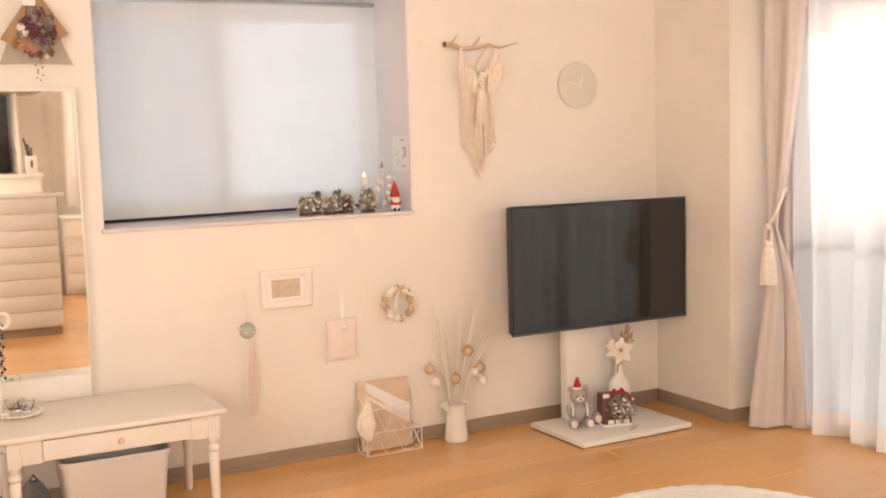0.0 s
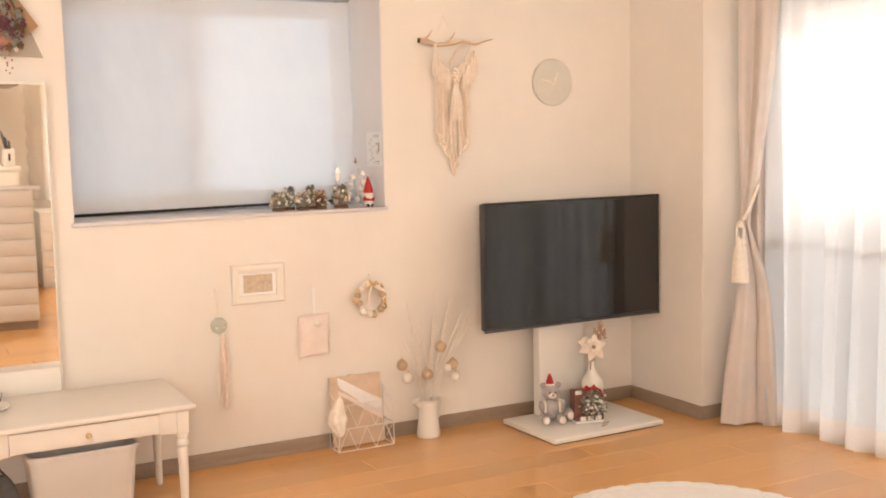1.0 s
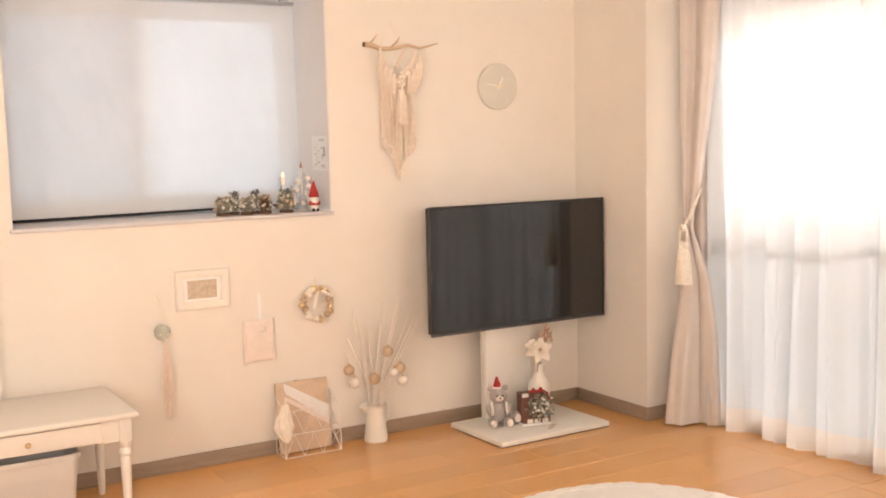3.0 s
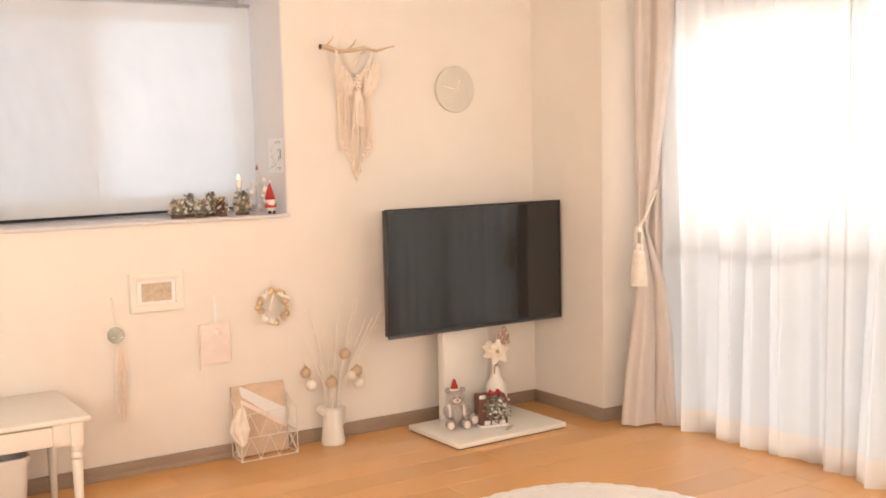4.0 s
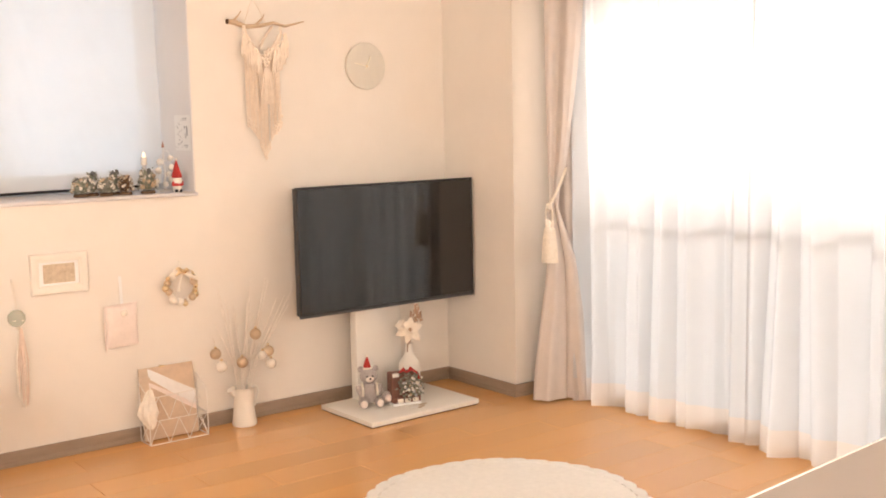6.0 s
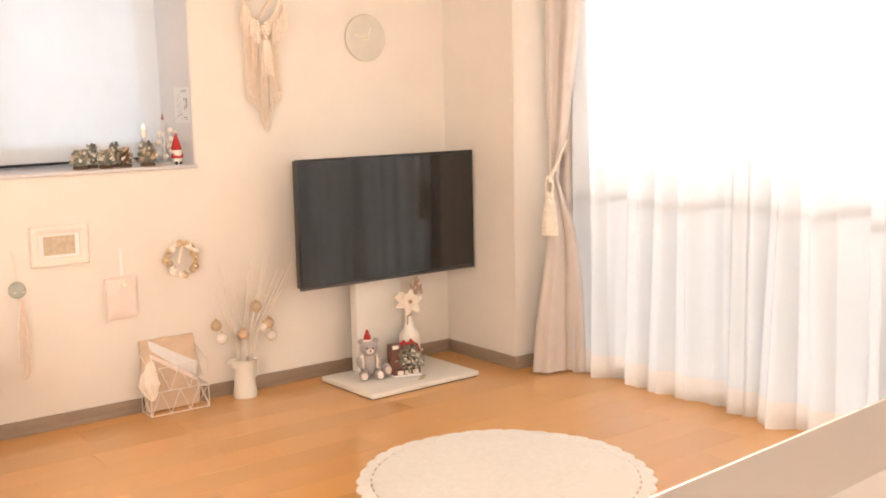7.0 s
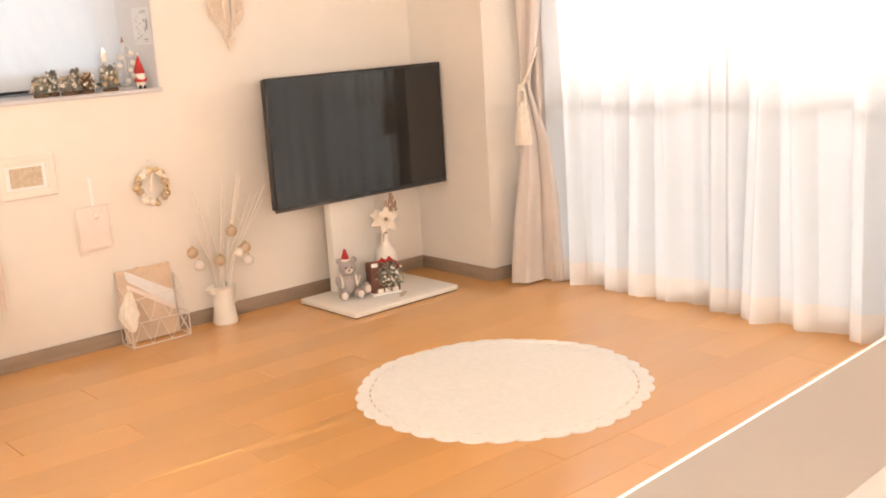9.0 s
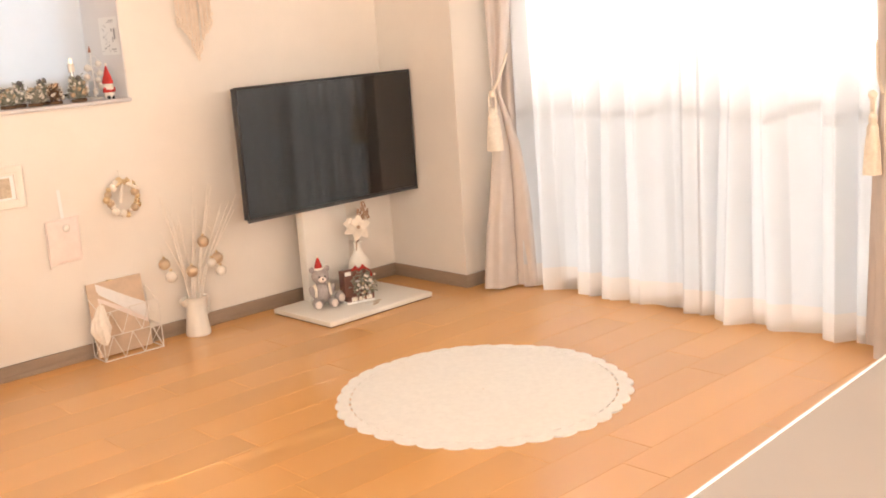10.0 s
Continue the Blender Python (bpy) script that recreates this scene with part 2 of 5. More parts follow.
structure("ceiling", bx(B(), WEST - 0.12, EAST + 0.16, SOUTH - 0.12, 0.4, TOP, TOP + 0.1), M_CEIL, "white papered ceiling", "ceiling")
floor = structure("floor", bx(B(), WEST - 0.12, EAST + 0.16, SOUTH - 0.12, 0.4, -0.10, -0.007), M_JOINT, "glossy honey-coloured wooden plank floor", "floor")


def baseboard(name, x0, x1, y0, y1):
    bm = bx(B(), x0, x1, y0, y1, 0.0, 0.06, 0.003)
    board = structure(name, bm, M_BASE, "taupe wooden baseboard at the wall's foot", "baseboard", smooth=True)
    along_x = x1 - x0 > y1 - y0
    shoe = bx(B(), x0, x1, y0 - 0.003, y0, 0.0, 0.021, 0.0012) if along_x else bx(B(), x0 - 0.003, x0, y0, y1, 0.0, 0.021, 0.0012)
    part("shoe_strip", shoe, M_BASE, board)


baseboard("baseboard_north", WEST, 0.0, -0.012, 0.0)
baseboard("baseboard_pillar_side", -0.012, 0.0, -0.530, -0.012)
baseboard("baseboard_pillar_front", 0.0, EAST, -0.530, -0.518)
baseboard("baseboard_east", EAST - 0.012, EAST, -0.68, -0.530)
baseboard("baseboard_east_far", EAST - 0.012, EAST, SOUTH, -2.55)

# lining and sill of the small window's recess
recess = structure("window_recess", bx(bx(bx(B(), W1[1] - 0.004, W1[1], 0.004, 0.38, W1[2], W1[3]), W1[0], W1[0] + 0.004, 0.004, 0.38, W1[2], W1[3]), W1[0], W1[1], 0.004, 0.38, W1[3] - 0.004, W1[3]), M_REVEAL, "white lining of a deep window recess", "window recess")
structure("window_sill", bx(B(), W1[0] - 0.008, W1[1] + 0.002, -0.022, 0.40, W1[2] - 0.014, W1[2] + 0.002, 0.004), M_SILL, "pale lilac-white laminate window sill with a rounded nose", "window sill", smooth=True)


def frame_bars(bm, x0, x1, z0, z1, y0, y1, w):
    bx(bm, x0, x0 + w, y0, y1, z0, z1, 0.003)
    bx(bm, x1 - w, x1, y0, y1, z0, z1, 0.003)
    bx(bm, x0 + w, x1 - w, y0, y1, z0, z0 + w, 0.003)
    bx(bm, x0 + w, x1 - w, y0, y1, z1 - w, z1, 0.003)
    return bm


def turned(bm):
    """Turns what was built along x, facing y, so that it runs along y, facing x."""
    bmesh.ops.transform(bm, matrix=Matrix(((0, 1, 0, 0), (1, 0, 0, 0), (0, 0, 1, 0), (0, 0, 0, 1))), verts=bm.verts)
    return bm


win = tagged(new("window_1"), "small sliding window with white aluminium frames and frosted panes", "window", kind="structure")
part("window_frame", frame_bars(B(), W1[0], W1[1], W1[2] + 0.002, W1[3], 0.38, 0.46, 0.035), M_ALU, win)
for (a, b, y, mat) in ((-2.595, -2.015, 0.395, M_PANE_FROST), (-2.055, -1.36, 0.425, M_PANE)):
    s = part("sash", frame_bars(B(), a, b, W1[2] + 0.037, W1[3] - 0.035, y, y + 0.025, 0.04), M_ALU, win)
    pane = part("pane", bx(B(), a + 0.038, b - 0.038, y + 0.010, y + 0.014, W1[2] + 0.075, W1[3] - 0.073), mat, s)
    pane.visible_shadow = False

# unseen grey sheet added outside to dim the blind's left half
part("pane_dimmer", bx(B(), -2.595, -2.035, 0.470, 0.472, W1[2] + 0.04, W1[3] - 0.04), cloth("dimmer_mesh", (0.30, 0.30, 0.31), 0.2, 0.84), win, "added grey mesh that dims the left pane")

win2 = tagged(new("window_2"), "tall sliding balcony window with white aluminium frames", "window", kind="structure")
part("window_frame", turned(frame_bars(B(), W2[0], W2[1], W2[2], W2[3], 0.29, 0.38, 0.04)), M_ALU, win2)
part("threshold", bx(B(), EAST, EAST + 0.16, W2[0], W2[1], 0.0, 0.03, 0.004), M_ALU, win2)
for (a, b, x) in ((-2.51, -1.59, 0.305), (-1.64, -0.72, 0.34)):
    s = part("sash", turned(frame_bars(B(), a, b, W2[2] + 0.04, W2[3] - 0.04, x, x + 0.028, 0.05)), M_ALU, win2)
    part("middle_rail", bx(B(), x - 0.004, x + 0.028, a + 0.05, b - 0.05, 0.916, 0.942, 0.003), M_ALU, s)
    part("bottom_rail", bx(B(), x, x + 0.028, a + 0.05, b - 0.05, 0.060, 0.100, 0.003), M_ALU, s)
    for z0, z1 in ((0.098, 0.918), (0.940, 1.832)):
        pane = part("pane", bx(B(), x + 0.012, x + 0.016, a + 0.048, b - 0.048, z0, z1), M_PANE, s)
        pane.visible_shadow = False

structure("balcony_floor", bx(B(), EAST + 0.16, 1.6, -5.5, 2.0, -0.15, -0.05), M_OUT, "pale concrete balcony floor outside the window", "balcony")
structure("balcony_parapet", bx(B(), 1.48, 1.6, -5.5, 2.0, -0.05, 0.86), M_OUT, "pale plastered balcony parapet wall", "balcony")
structure("ground", bx(B(), -300, 300, -300, 300, -6.2, -6.0), M_OUT, "pale paved ground far below the balcony", "ground")

# ---- curtains ----
def sheer_panel(x, y0, y1, n, phase, seam, label):
    """seam: the side (0 or 1) at which the two panels meet."""
    t = thing("sheer_curtain", (x, (y0 + y1) / 2, 0.0), label, "curtain", "sheer curtains")

    def at(u, v):
        z = 0.005 + 2.036 * v
        calm = min(1.0, abs(u - seam) / 0.05)
        deep = (0.012 + 0.028 * (1 - v) ** 0.6) * (0.15 + 0.85 * calm)
        drift = noise.noise((u * 3.1 + phase, v * 0.6, 0.0)) + 0.5 * noise.noise((u * 8.0 + phase, v * 0.4, 2.0))
        # broad rounded fronts with narrow grooves between them
        w = (2.4 * abs(math.sin(math.pi * (n * u + 0.55 * drift) + phase)) ** 1.25 - 1.3) * (0.75 + 0.7 * noise.noise((u * 5.0, 3.0 + phase, v * 0.5)))
        w2 = math.sin(2 * math.pi * (n * 2.3 * u + 0.8 * drift) + 1.7 * phase)
        wob = 0.012 * math.sin(3.1 * u * n + 2.2 * v + phase) * (1 - v) * calm
        hem = 0.003 * math.sin(2 * math.pi * n * u * 0.9 + phase) if v < 0.01 else 0.0
        # below the shoulder the panels overlap, above it a slit stays open
        close = (1.0 - 2.0 * seam) * -0.020 * max(0.0, min(1.0, (1.20 - z) / 0.10)) * (1.0 - calm)
        return Vector((-deep * w - 0.3 * deep * w2 - wob, (u - 0.5) * (y1 - y0) + 0.010 * w2 * (1 - v) * calm + close, z + hem))
    part("fabric", sheet(B(), lambda u, v: at(u, 0.050 + 0.950 * v), 280, 40), M_SHEER, t)

    def hem(u, v):
        p = at(u, 0.051 * v)
        p.x -= 0.0012
        return p
    part("hem", sheet(B(), hem, 280, 3), M_HEM, t)

    def head(u, v):
        p = at(u, 0.962 + 0.038 * v)
        p.x -= 0.0025
        return p
    part("heading_tape", sheet(B(), head, 280, 2), M_SHEER, t)
    return t


sheer_panel(0.190, -1.6820, -0.70, 5.5, 0.4, 0, "white sheer voile curtain panel hanging in soft folds")
sheer_panel(0.175, -2.58, -1.7025, 4.6, 2.1, 1, "white sheer voile curtain panel beside the tall window")

rail = thing("curtain_rail", (0.12, -1.65, 2.06), "white double curtain rail above the tall window", "curtain rail")
for x in (0.03, -0.05):
    part("track", bx(B(), x - 0.01, x + 0.01, -1.12, 1.12, -0.012, 0.012, 0.003), M_ALU, rail)
for y in (-1.0, 0.0, 1.0):
    part("bracket", bx(B(), -0.06, 0.13, y - 0.01, y + 0.01, 0.012, 0.020, 0.002), M_ALU, rail)


def smooth_steps(z, steps):
    """Eased values between (height, value) steps, highest first."""
    for (z1, a), (z0, b) in zip(steps, steps[1:]):
        if z >= z0:
            k = max(0.0, min(1.0, (z1 - z) / (z1 - z0)))
            return a + (b - a) * k
    return steps[-1][1]


def drape(y0, sign, label):
    """A drape gathered by a tieback: s runs across it from the outer edge, d away from the room; sign: the way to the window's middle."""
    t = thing("drape", (0.0, y0, 0.0), label, "curtain", "drapes")

    def spot(s_, d, z):
        return Vector((0.707 * (s_ + d), sign * 0.707 * (s_ - d), z))

    outer = ((2.05, 0.066), (1.40, 0.072), (0.92, 0.085), (0.65, 0.073), (0.50, 0.055), (0.26, 0.022), (0.0, 0.0))
    inner = ((2.05, 0.252), (1.85, 0.243), (1.63, 0.228), (1.40, 0.201), (1.20, 0.176), (1.08, 0.158), (0.97, 0.131), (0.90, 0.124), (0.67, 0.200), (0.43, 0.232), (0.0, 0.266))

    def upper(u, v):
        z = 0.915 + 1.135 * v
        lo, hi = smooth_steps(z, outer), smooth_steps(z, inner)
        # two narrow folds at the wall's side, one broad fold that sweeps down into the tieback
        w = 0.55 * math.sin(2 * math.pi * 2.2 * u ** 1.3 + 0.5) * max(0.0, 1 - 1.15 * u) + 0.9 * max(0.0, math.sin(math.pi * max(0.0, (u - 0.42) / 0.58))) ** 0.8
        return spot(lo + (hi - lo) * u, 0.012 + 0.018 * v - (0.012 + 0.026 * v ** 0.7) * w + 0.05 * max(0.0, u - 0.85), z)
    part("swept_folds", sheet(B(), upper, 80, 50), M_DRAPE, t)

    def lower(u, v):
        z = 0.008 + 0.93 * (1 - v)
        lo, hi = smooth_steps(z, outer), smooth_steps(z, inner)
        grow = v ** 0.8
        # two broad folds with one deep crease between them
        crease = 0.60
        w = max(0.0, math.sin(math.pi * u / crease)) ** 0.7 if u < crease else math.sin(math.pi * (u - crease) / (1.0 - crease) * 0.86) ** 0.8
        ripple = 0.16 * math.sin(2 * math.pi * 3.3 * u + 2.0 * v)
        return spot(lo + (hi - lo) * u, 0.012 + 0.055 * grow * min(1.0, u / crease) - (0.014 + 0.038 * grow) * (w + ripple * grow), z)
    part("gathered_tail", sheet(B(), lower, 80, 50), M_DRAPE, t)

    def behind(u, v):
        z = 0.012 + 2.03 * v
        w = math.sin(2 * math.pi * (1.6 * u + 0.05 * math.sin(3 * v)) + 2.4)
        return spot(0.095 + (0.131 + 0.028 * max(0.0, 0.5 - z)) * u, 0.062 - 0.014 * w, z)
    part("back_folds", sheet(B(), behind, 50, 30), M_DRAPE, t)

    # hidden strip added to keep window light off the pillar's front
    def light_stop(u, v):
        z = 0.012 + 2.03 * v
        return spot(smooth_steps(z, outer) + 0.006 + 0.018 * u, 0.012 + 0.020 * v + 0.075 * u, z)
    part("hidden_light_stop", sheet(B(), light_stop, 6, 40), M_DRAPE, t)
    part("hem_seam", sheet(B(), lambda u, v: lower(u, 1.0 - (0.062 + 0.004 * v) / 0.938) + spot(0.0, -0.0015, 0.0), 80, 2), M_DRAPE, t)

    bulge = 0.052 if sign < 0 else 0.018
    rope = tagged(new("tieback"), "cream twisted rope tieback with tassels")
    rope.parent = t
    for k in range(2):
        pts = []
        for i in range(31):
            a = i / 30
            twist = 2 * math.pi * 8 * a + math.pi * k
            p = spot(0.160 - 0.076 * a, 0.012 - bulge * math.sin(math.pi * (0.10 + 0.62 * a)), 1.075 - 0.165 * a - 0.015 * math.sin(math.pi * a))
            pts.append(p + Vector((0.0045 * math.cos(twist), 0.0, 0.0045 * math.sin(twist))))
        part("cord", tube(B(), pts, 0.0052, 6), M_ROPE, rope)
    part("cord_loop", tube(B(), [spot(0.084 + 0.015 * math.cos(2 * math.pi * i / 18), -0.034, 0.868 + 0.042 * math.sin(2 * math.pi * i / 18)) for i in range(19)], 0.0052, 7), M_ROPE, rope)
    part("knot", ball(B(), spot(0.084, -0.036, 0.906), 0.015, 12, (1, 1, 1.1)), M_ROPE, rope)
    for ds, dd, dz in ((0.078, -0.045, 0.0), (0.094, -0.026, -0.004)) if sign < 0 else ((0.074, -0.038, 0.0), (0.052, -0.046, -0.006)):
        c = spot(ds, dd, 0.0)
        part("tassel_head", lathe(B(), [(0.004, 0.850 + dz), (0.011, 0.845 + dz), (0.014, 0.832 + dz), (0.010, 0.818 + dz), (0.016, 0.808 + dz), (0.020, 0.795 + dz), (0.018, 0.782 + dz)], 16, (c.x, c.y, 0)), M_ROPE, rope)
        bm = B()
        for i in range(34):
            a = 2 * math.pi * i / 34
            tube(bm, [(c.x + q * math.cos(a + e), c.y + q * math.sin(a + e), z + dz) for q, e, z in ((0.015, 0.0, 0.792), (0.022, 0.05, 0.74), (0.027, 0.12, 0.655))], 0.0034, 5)
        part("tassel_fringe", bm, M_ROPE, rope)
    return t


drape(-0.633, -1, "greige drape tied back with a cream tasselled rope")
drape(-2.530, 1, "greige drape tied back beside the sheer curtains")

# ---- television and its stand ----
stand = thing("tv_stand", (-0.5145, -0.302, 0.0), "white floor stand with a pillar and a flat base plate", "tv stand", turn=0.8)
part("base_plate", bx(B(), -0.2975, 0.2975, -0.205, 0.205, 0.004, 0.026, 0.003), M_SATIN, stand)
# black layer that paints the shaded gap between plate and floor
part("shadow_gap", bx(B(), -0.2925, 0.2925, -0.200, 0.200, 0.0, 0.004), M_BLACK, stand, "black layer for the shadow gap below the base plate")
part("pillar", bx(B(), -0.131, 0.121, 0.150, 0.202, 0.026, 0.92, 0.004), M_SATIN, stand)
part("bracket", bx(B(), -0.105, 0.095, 0.127, 0.150, 0.62, 0.88, 0.003), M_BLACK, stand, "black steel mounting bracket")

tv = thing("television", (-0.501, -0.235, 0.465), "black flat-screen television, switched off", "television")
part("housing", bx(B(), -0.479, 0.479, 0.003, 0.035, 0.003, 0.557, 0.004), M_BLACK, tv)
part("rear_cover", bx(B(), -0.30, 0.30, 0.035, 0.062, 0.05, 0.40, 0.01), M_BLACK, tv)
part("bezel", turned(turned(frame_bars(B(), -0.482, 0.482, 0.0, 0.562, -0.004, 0.006, 0.011))), M_BLACK, tv)
part("screen", bx(B(), -0.4715, 0.4715, 0.000, 0.003, 0.0105, 0.5515), M_SCREEN, tv, "dark glossy screen")
part("bottom_trim", bx(B(), -0.482, 0.482, -0.006, 0.004, -0.006, 0.004, 0.002), M_TRIM, tv, "thin dark grey trim")
part("badge", bx(B(), -0.02, 0.02, -0.0065, -0.004, 0.003, 0.008), M_TRIM, tv)

# ---- round rug ----
def rug():
    t = thing("rug", (-0.973, -1.573, 0.0), "round cream crocheted rug with a scalloped edge", "rug")
    n = 36

    def top(r, a):
        return Vector((r * math.cos(a), r * math.sin(a), 0.0065 + 0.0012 * noise.noise((r * math.cos(a) * 9, r * math.sin(a) * 9, 0.3))))
    bm = B()
    rings = []
    for r in [0.002, 0.06, 0.12, 0.18, 0.24, 0.30, 0.36, 0.41, 0.4505]:
        rings.append([bm.verts.new(top(r, 2 * math.pi * i / 144)) for i in range(144)])
    rings.append([bm.verts.new(Vector((0.4515 * math.cos(2 * math.pi * i / 144), 0.4515 * math.sin(2 * math.pi * i / 144), 0.001))) for i in range(144)])
    for a, b in zip(rings, rings[1:]):
        for i in range(144):
            bm.faces.new((a[i], a[(i + 1) % 144], b[(i + 1) % 144], b[i]))
    part("field", bm, M_RUG, t)
    bm = B()
    m = 288
    rows = []
    for k, (base, lift) in enumerate(((0.456, 0.001), (0.4575, 0.0065), (0.475, 0.007), (1.0, 0.0045), (1.001, 0.0005))):
        ring = []
        for i in range(m):
            a = 2 * math.pi * i / m
            scal = 0.488 + 0.017 * abs(math.sin(n * a / 2)) ** 0.7 + 0.004 * math.sin(7 * a + 1)
            r = base if base < 0.9 else scal + (base - 1.0)
            wav = 0.0025 * max(0.0, math.sin(n * a + 0.8)) if base > 0.9 and lift > 0.003 else 0
            ring.append(bm.verts.new((r * math.cos(a), r * math.sin(a), lift + wav)))
        rows.append(ring)
    for a, b in zip(rows, rows[1:]):
        for i in range(m):
            bm.faces.new((a[i], a[(i + 1) % m], b[(i + 1) % m], b[i]))
    part("scalloped_border", bm, M_RUG, t)
    for i in range(56):
        a0 = 2 * math.pi * i / 56
        bm = B()
        bx(bm, 0.448, 0.460, -0.009, 0.009, 0.001, 0.0068, 0.001)
        bmesh.ops.transform(bm, matrix=Matrix.Rotation(a0, 4, "Z"), verts=bm.verts)
        part("openwork_bridge", bm, M_RUG, t)
    return t


rug()

# ---- dressing table, mirror, bin ----
desk = thing("dressing_table", (-2.711, -0.304, 0.0), "low white dressing table with turned legs and one drawer", "table")
part("tabletop", bx(B(), -0.37, 0.37, -0.255, 0.235, 0.388, 0.407, 0.006, 3), M_WHITE, desk)
for x0, x1, y0, y1 in ((-0.305, 0.305, 0.185, 0.20), (-0.337, -0.322, -0.18, 0.165), (0.322, 0.337, -0.18, 0.165)):
    part("apron", bx(B(), x0, x1, y0, y1, 0.305, 0.388, 0.002), M_WHITE, desk)
part("apron", bx(B(), -0.307, -0.2408, -0.222, -0.205, 0.305, 0.388, 0.002), M_WHITE, desk)
drawer = part("drawer", bx(B(), -0.24, 0.245, -0.232, 0.10, 0.312, 0.380, 0.003), M_WHITE, desk)
part("apron", bx(B(), 0.2458, 0.307, -0.222, -0.205, 0.305, 0.388, 0.002), M_WHITE, desk)
part("knob", lathe(B(), [(0.003, 0.0), (0.003, 0.008), (0.008, 0.011), (0.010, 0.016), (0.007, 0.021), (0.001, 0.022)], 16, (0.006, -0.232, 0.346), Matrix.Rotation(radians(90), 4, "X")), M_GOLD, drawer, "small brass knob")
LEG = [(0.011, 0.0), (0.013, 0.02), (0.018, 0.20), (0.019, 0.240), (0.014, 0.250), (0.021, 0.258), (0.021, 0.268), (0.015, 0.278), (0.020, 0.290), (0.021, 0.30)]
for x in (-0.328, 0.328):
    for y in (-0.205, 0.19):
        leg = part("leg", lathe(B(), LEG, 20, (x, y, 0)), M_WHITE, desk)
        part("leg_block", bx(B(), x - 0.021, x + 0.021, y - 0.021, y + 0.021, 0.30, 0.388, 0.002), M_WHITE, leg)

mirror = thing("mirror", (-2.941, -0.032, 0.30), "tall rectangular mirror in a slim white frame", "mirror")
mirror.matrix_world = pose(-2.941, -0.030, 0.30, 0.4)
part("glass", bx(B(), -0.225, 0.231, -0.008, -0.004, 0.193, 1.236), M_MIRROR, mirror, "clear mirror glass")
part("backing", bx(B(), -0.235, 0.235, -0.004, 0.025, 0.01, 1.249), M_WHITE, mirror)
part("stile", bx(B(), 0.231, 0.238, -0.014, 0.004, 0.0, 1.251, 0.003), M_WHITE, mirror)
part("stile", bx(B(), -0.238, -0.225, -0.014, 0.004, 0.0, 1.251, 0.003), M_WHITE, mirror)
part("top_rail", bx(B(), -0.225, 0.231, -0.014, 0.004, 1.237, 1.251, 0.003), M_WHITE, mirror)
part("bottom_panel", bx(B(), -0.225, 0.231, -0.012, 0.004, 0.0, 0.191, 0.003), M_WHITE, mirror)

# ---- half wall between kitchen and room ----
SWING = Matrix.Translation((-2.658, -3.720, 0)) @ Matrix.Rotation(radians(4.0), 4, "Z") @ Matrix.Translation((2.7, 3.797, 0))


def swing(bm):
    """The partition stands at a slight angle to the room."""
    bmesh.ops.transform(bm, matrix=SWING, verts=bm.verts)
    return bm


half = structure("wall_half", swing(bx(B(), WEST, -2.36, -3.890, -3.815, 0.06, 0.975)), M_WALL, "half-height kitchen partition wall clad with white boards", "half wall")
structure("wall_half_plinth", swing(bx(B(), WEST, -2.375, -3.880, -3.825, 0.0, 0.06)), M_BASE, "taupe plinth under the kitchen partition", "plinth")
cap = structure("trim_half_wall_cap", swing(bx(B(), WEST, -2.31, -3.886, -3.800, 0.975, 1.0)), M_CAP, "greige cap board on the kitchen partition", "trim", smooth=True)
# separate pale strip for the bright line of light along the edge
structure("trim_cap_edge_highlight", swing(bx(B(), WEST, -2.31, -3.800, -3.798, 0.974, 1.001, 0.0007)), M_EDGE_LIGHT, "thin glossy white strip as the highlight along the cap board's edge", "trim", smooth=True)
structure("kitchen_worktop", swing(bx(B(), WEST, -2.36, -4.52, -3.892, 0.80, 0.84, 0.004)), M_ALU, "grey kitchen worktop behind the partition", "worktop", smooth=True)
structure("kitchen_base", swing(bx(B(), WEST, -2.40, -4.50, -3.892, 0.0, 0.80)), M_SATIN, "white kitchen base unit under the worktop", "kitchen unit")

# ---- the small window's blind ----
M_KRAFT = material("kraft_paper", (0.47, 0.29, 0.16), 0.8, 0.12, 12.0, 0.1, 150.0)
M_LEAF = material("dried_leaf", (0.16, 0.17, 0.12), 0.8, 0.35, 60.0, second=(0.40, 0.37, 0.32))
M_PINE = material("pine_green", (0.15, 0.17, 0.12), 0.8, 0.4, 60.0, second=(0.42, 0.40, 0.33))
M_FROST = material("frosted_needles", (0.62, 0.58, 0.50), 0.7, 0.2, 60.0)
M_CONE = material("pine_cone_brown", (0.16, 0.09, 0.05), 0.75, 0.3, 50.0)
M_RED = material("red_felt", (0.50, 0.045, 0.04), 0.9, 0.15, 60.0, 0.4, 400.0)
M_MAUVE = material("dried_mauve_petal", (0.16, 0.06, 0.08), 0.85, 0.35, 40.0)
M_CORAL = material("dried_coral_petal", (0.46, 0.23, 0.16), 0.85, 0.25, 40.0)
M_PINKFAB = material("pale_pink_fabric", (0.90, 0.79, 0.73), 0.9, 0.06, 25.0, 0.35, 350.0, specular=0.1)
M_CREAMFAB = material("cream_cotton", (0.93, 0.86, 0.765), 0.95, 0.08, 40.0, 0.3, 350.0, specular=0.05)
M_TWINE = material("natural_cotton_twine", (0.90, 0.77, 0.64), 0.95, 0.08, 40.0, 0.3, 350.0, specular=0.05)
M_BLUSH = material("blush_cotton", (0.87, 0.71, 0.61), 0.95, 0.1, 40.0, specular=0.05)
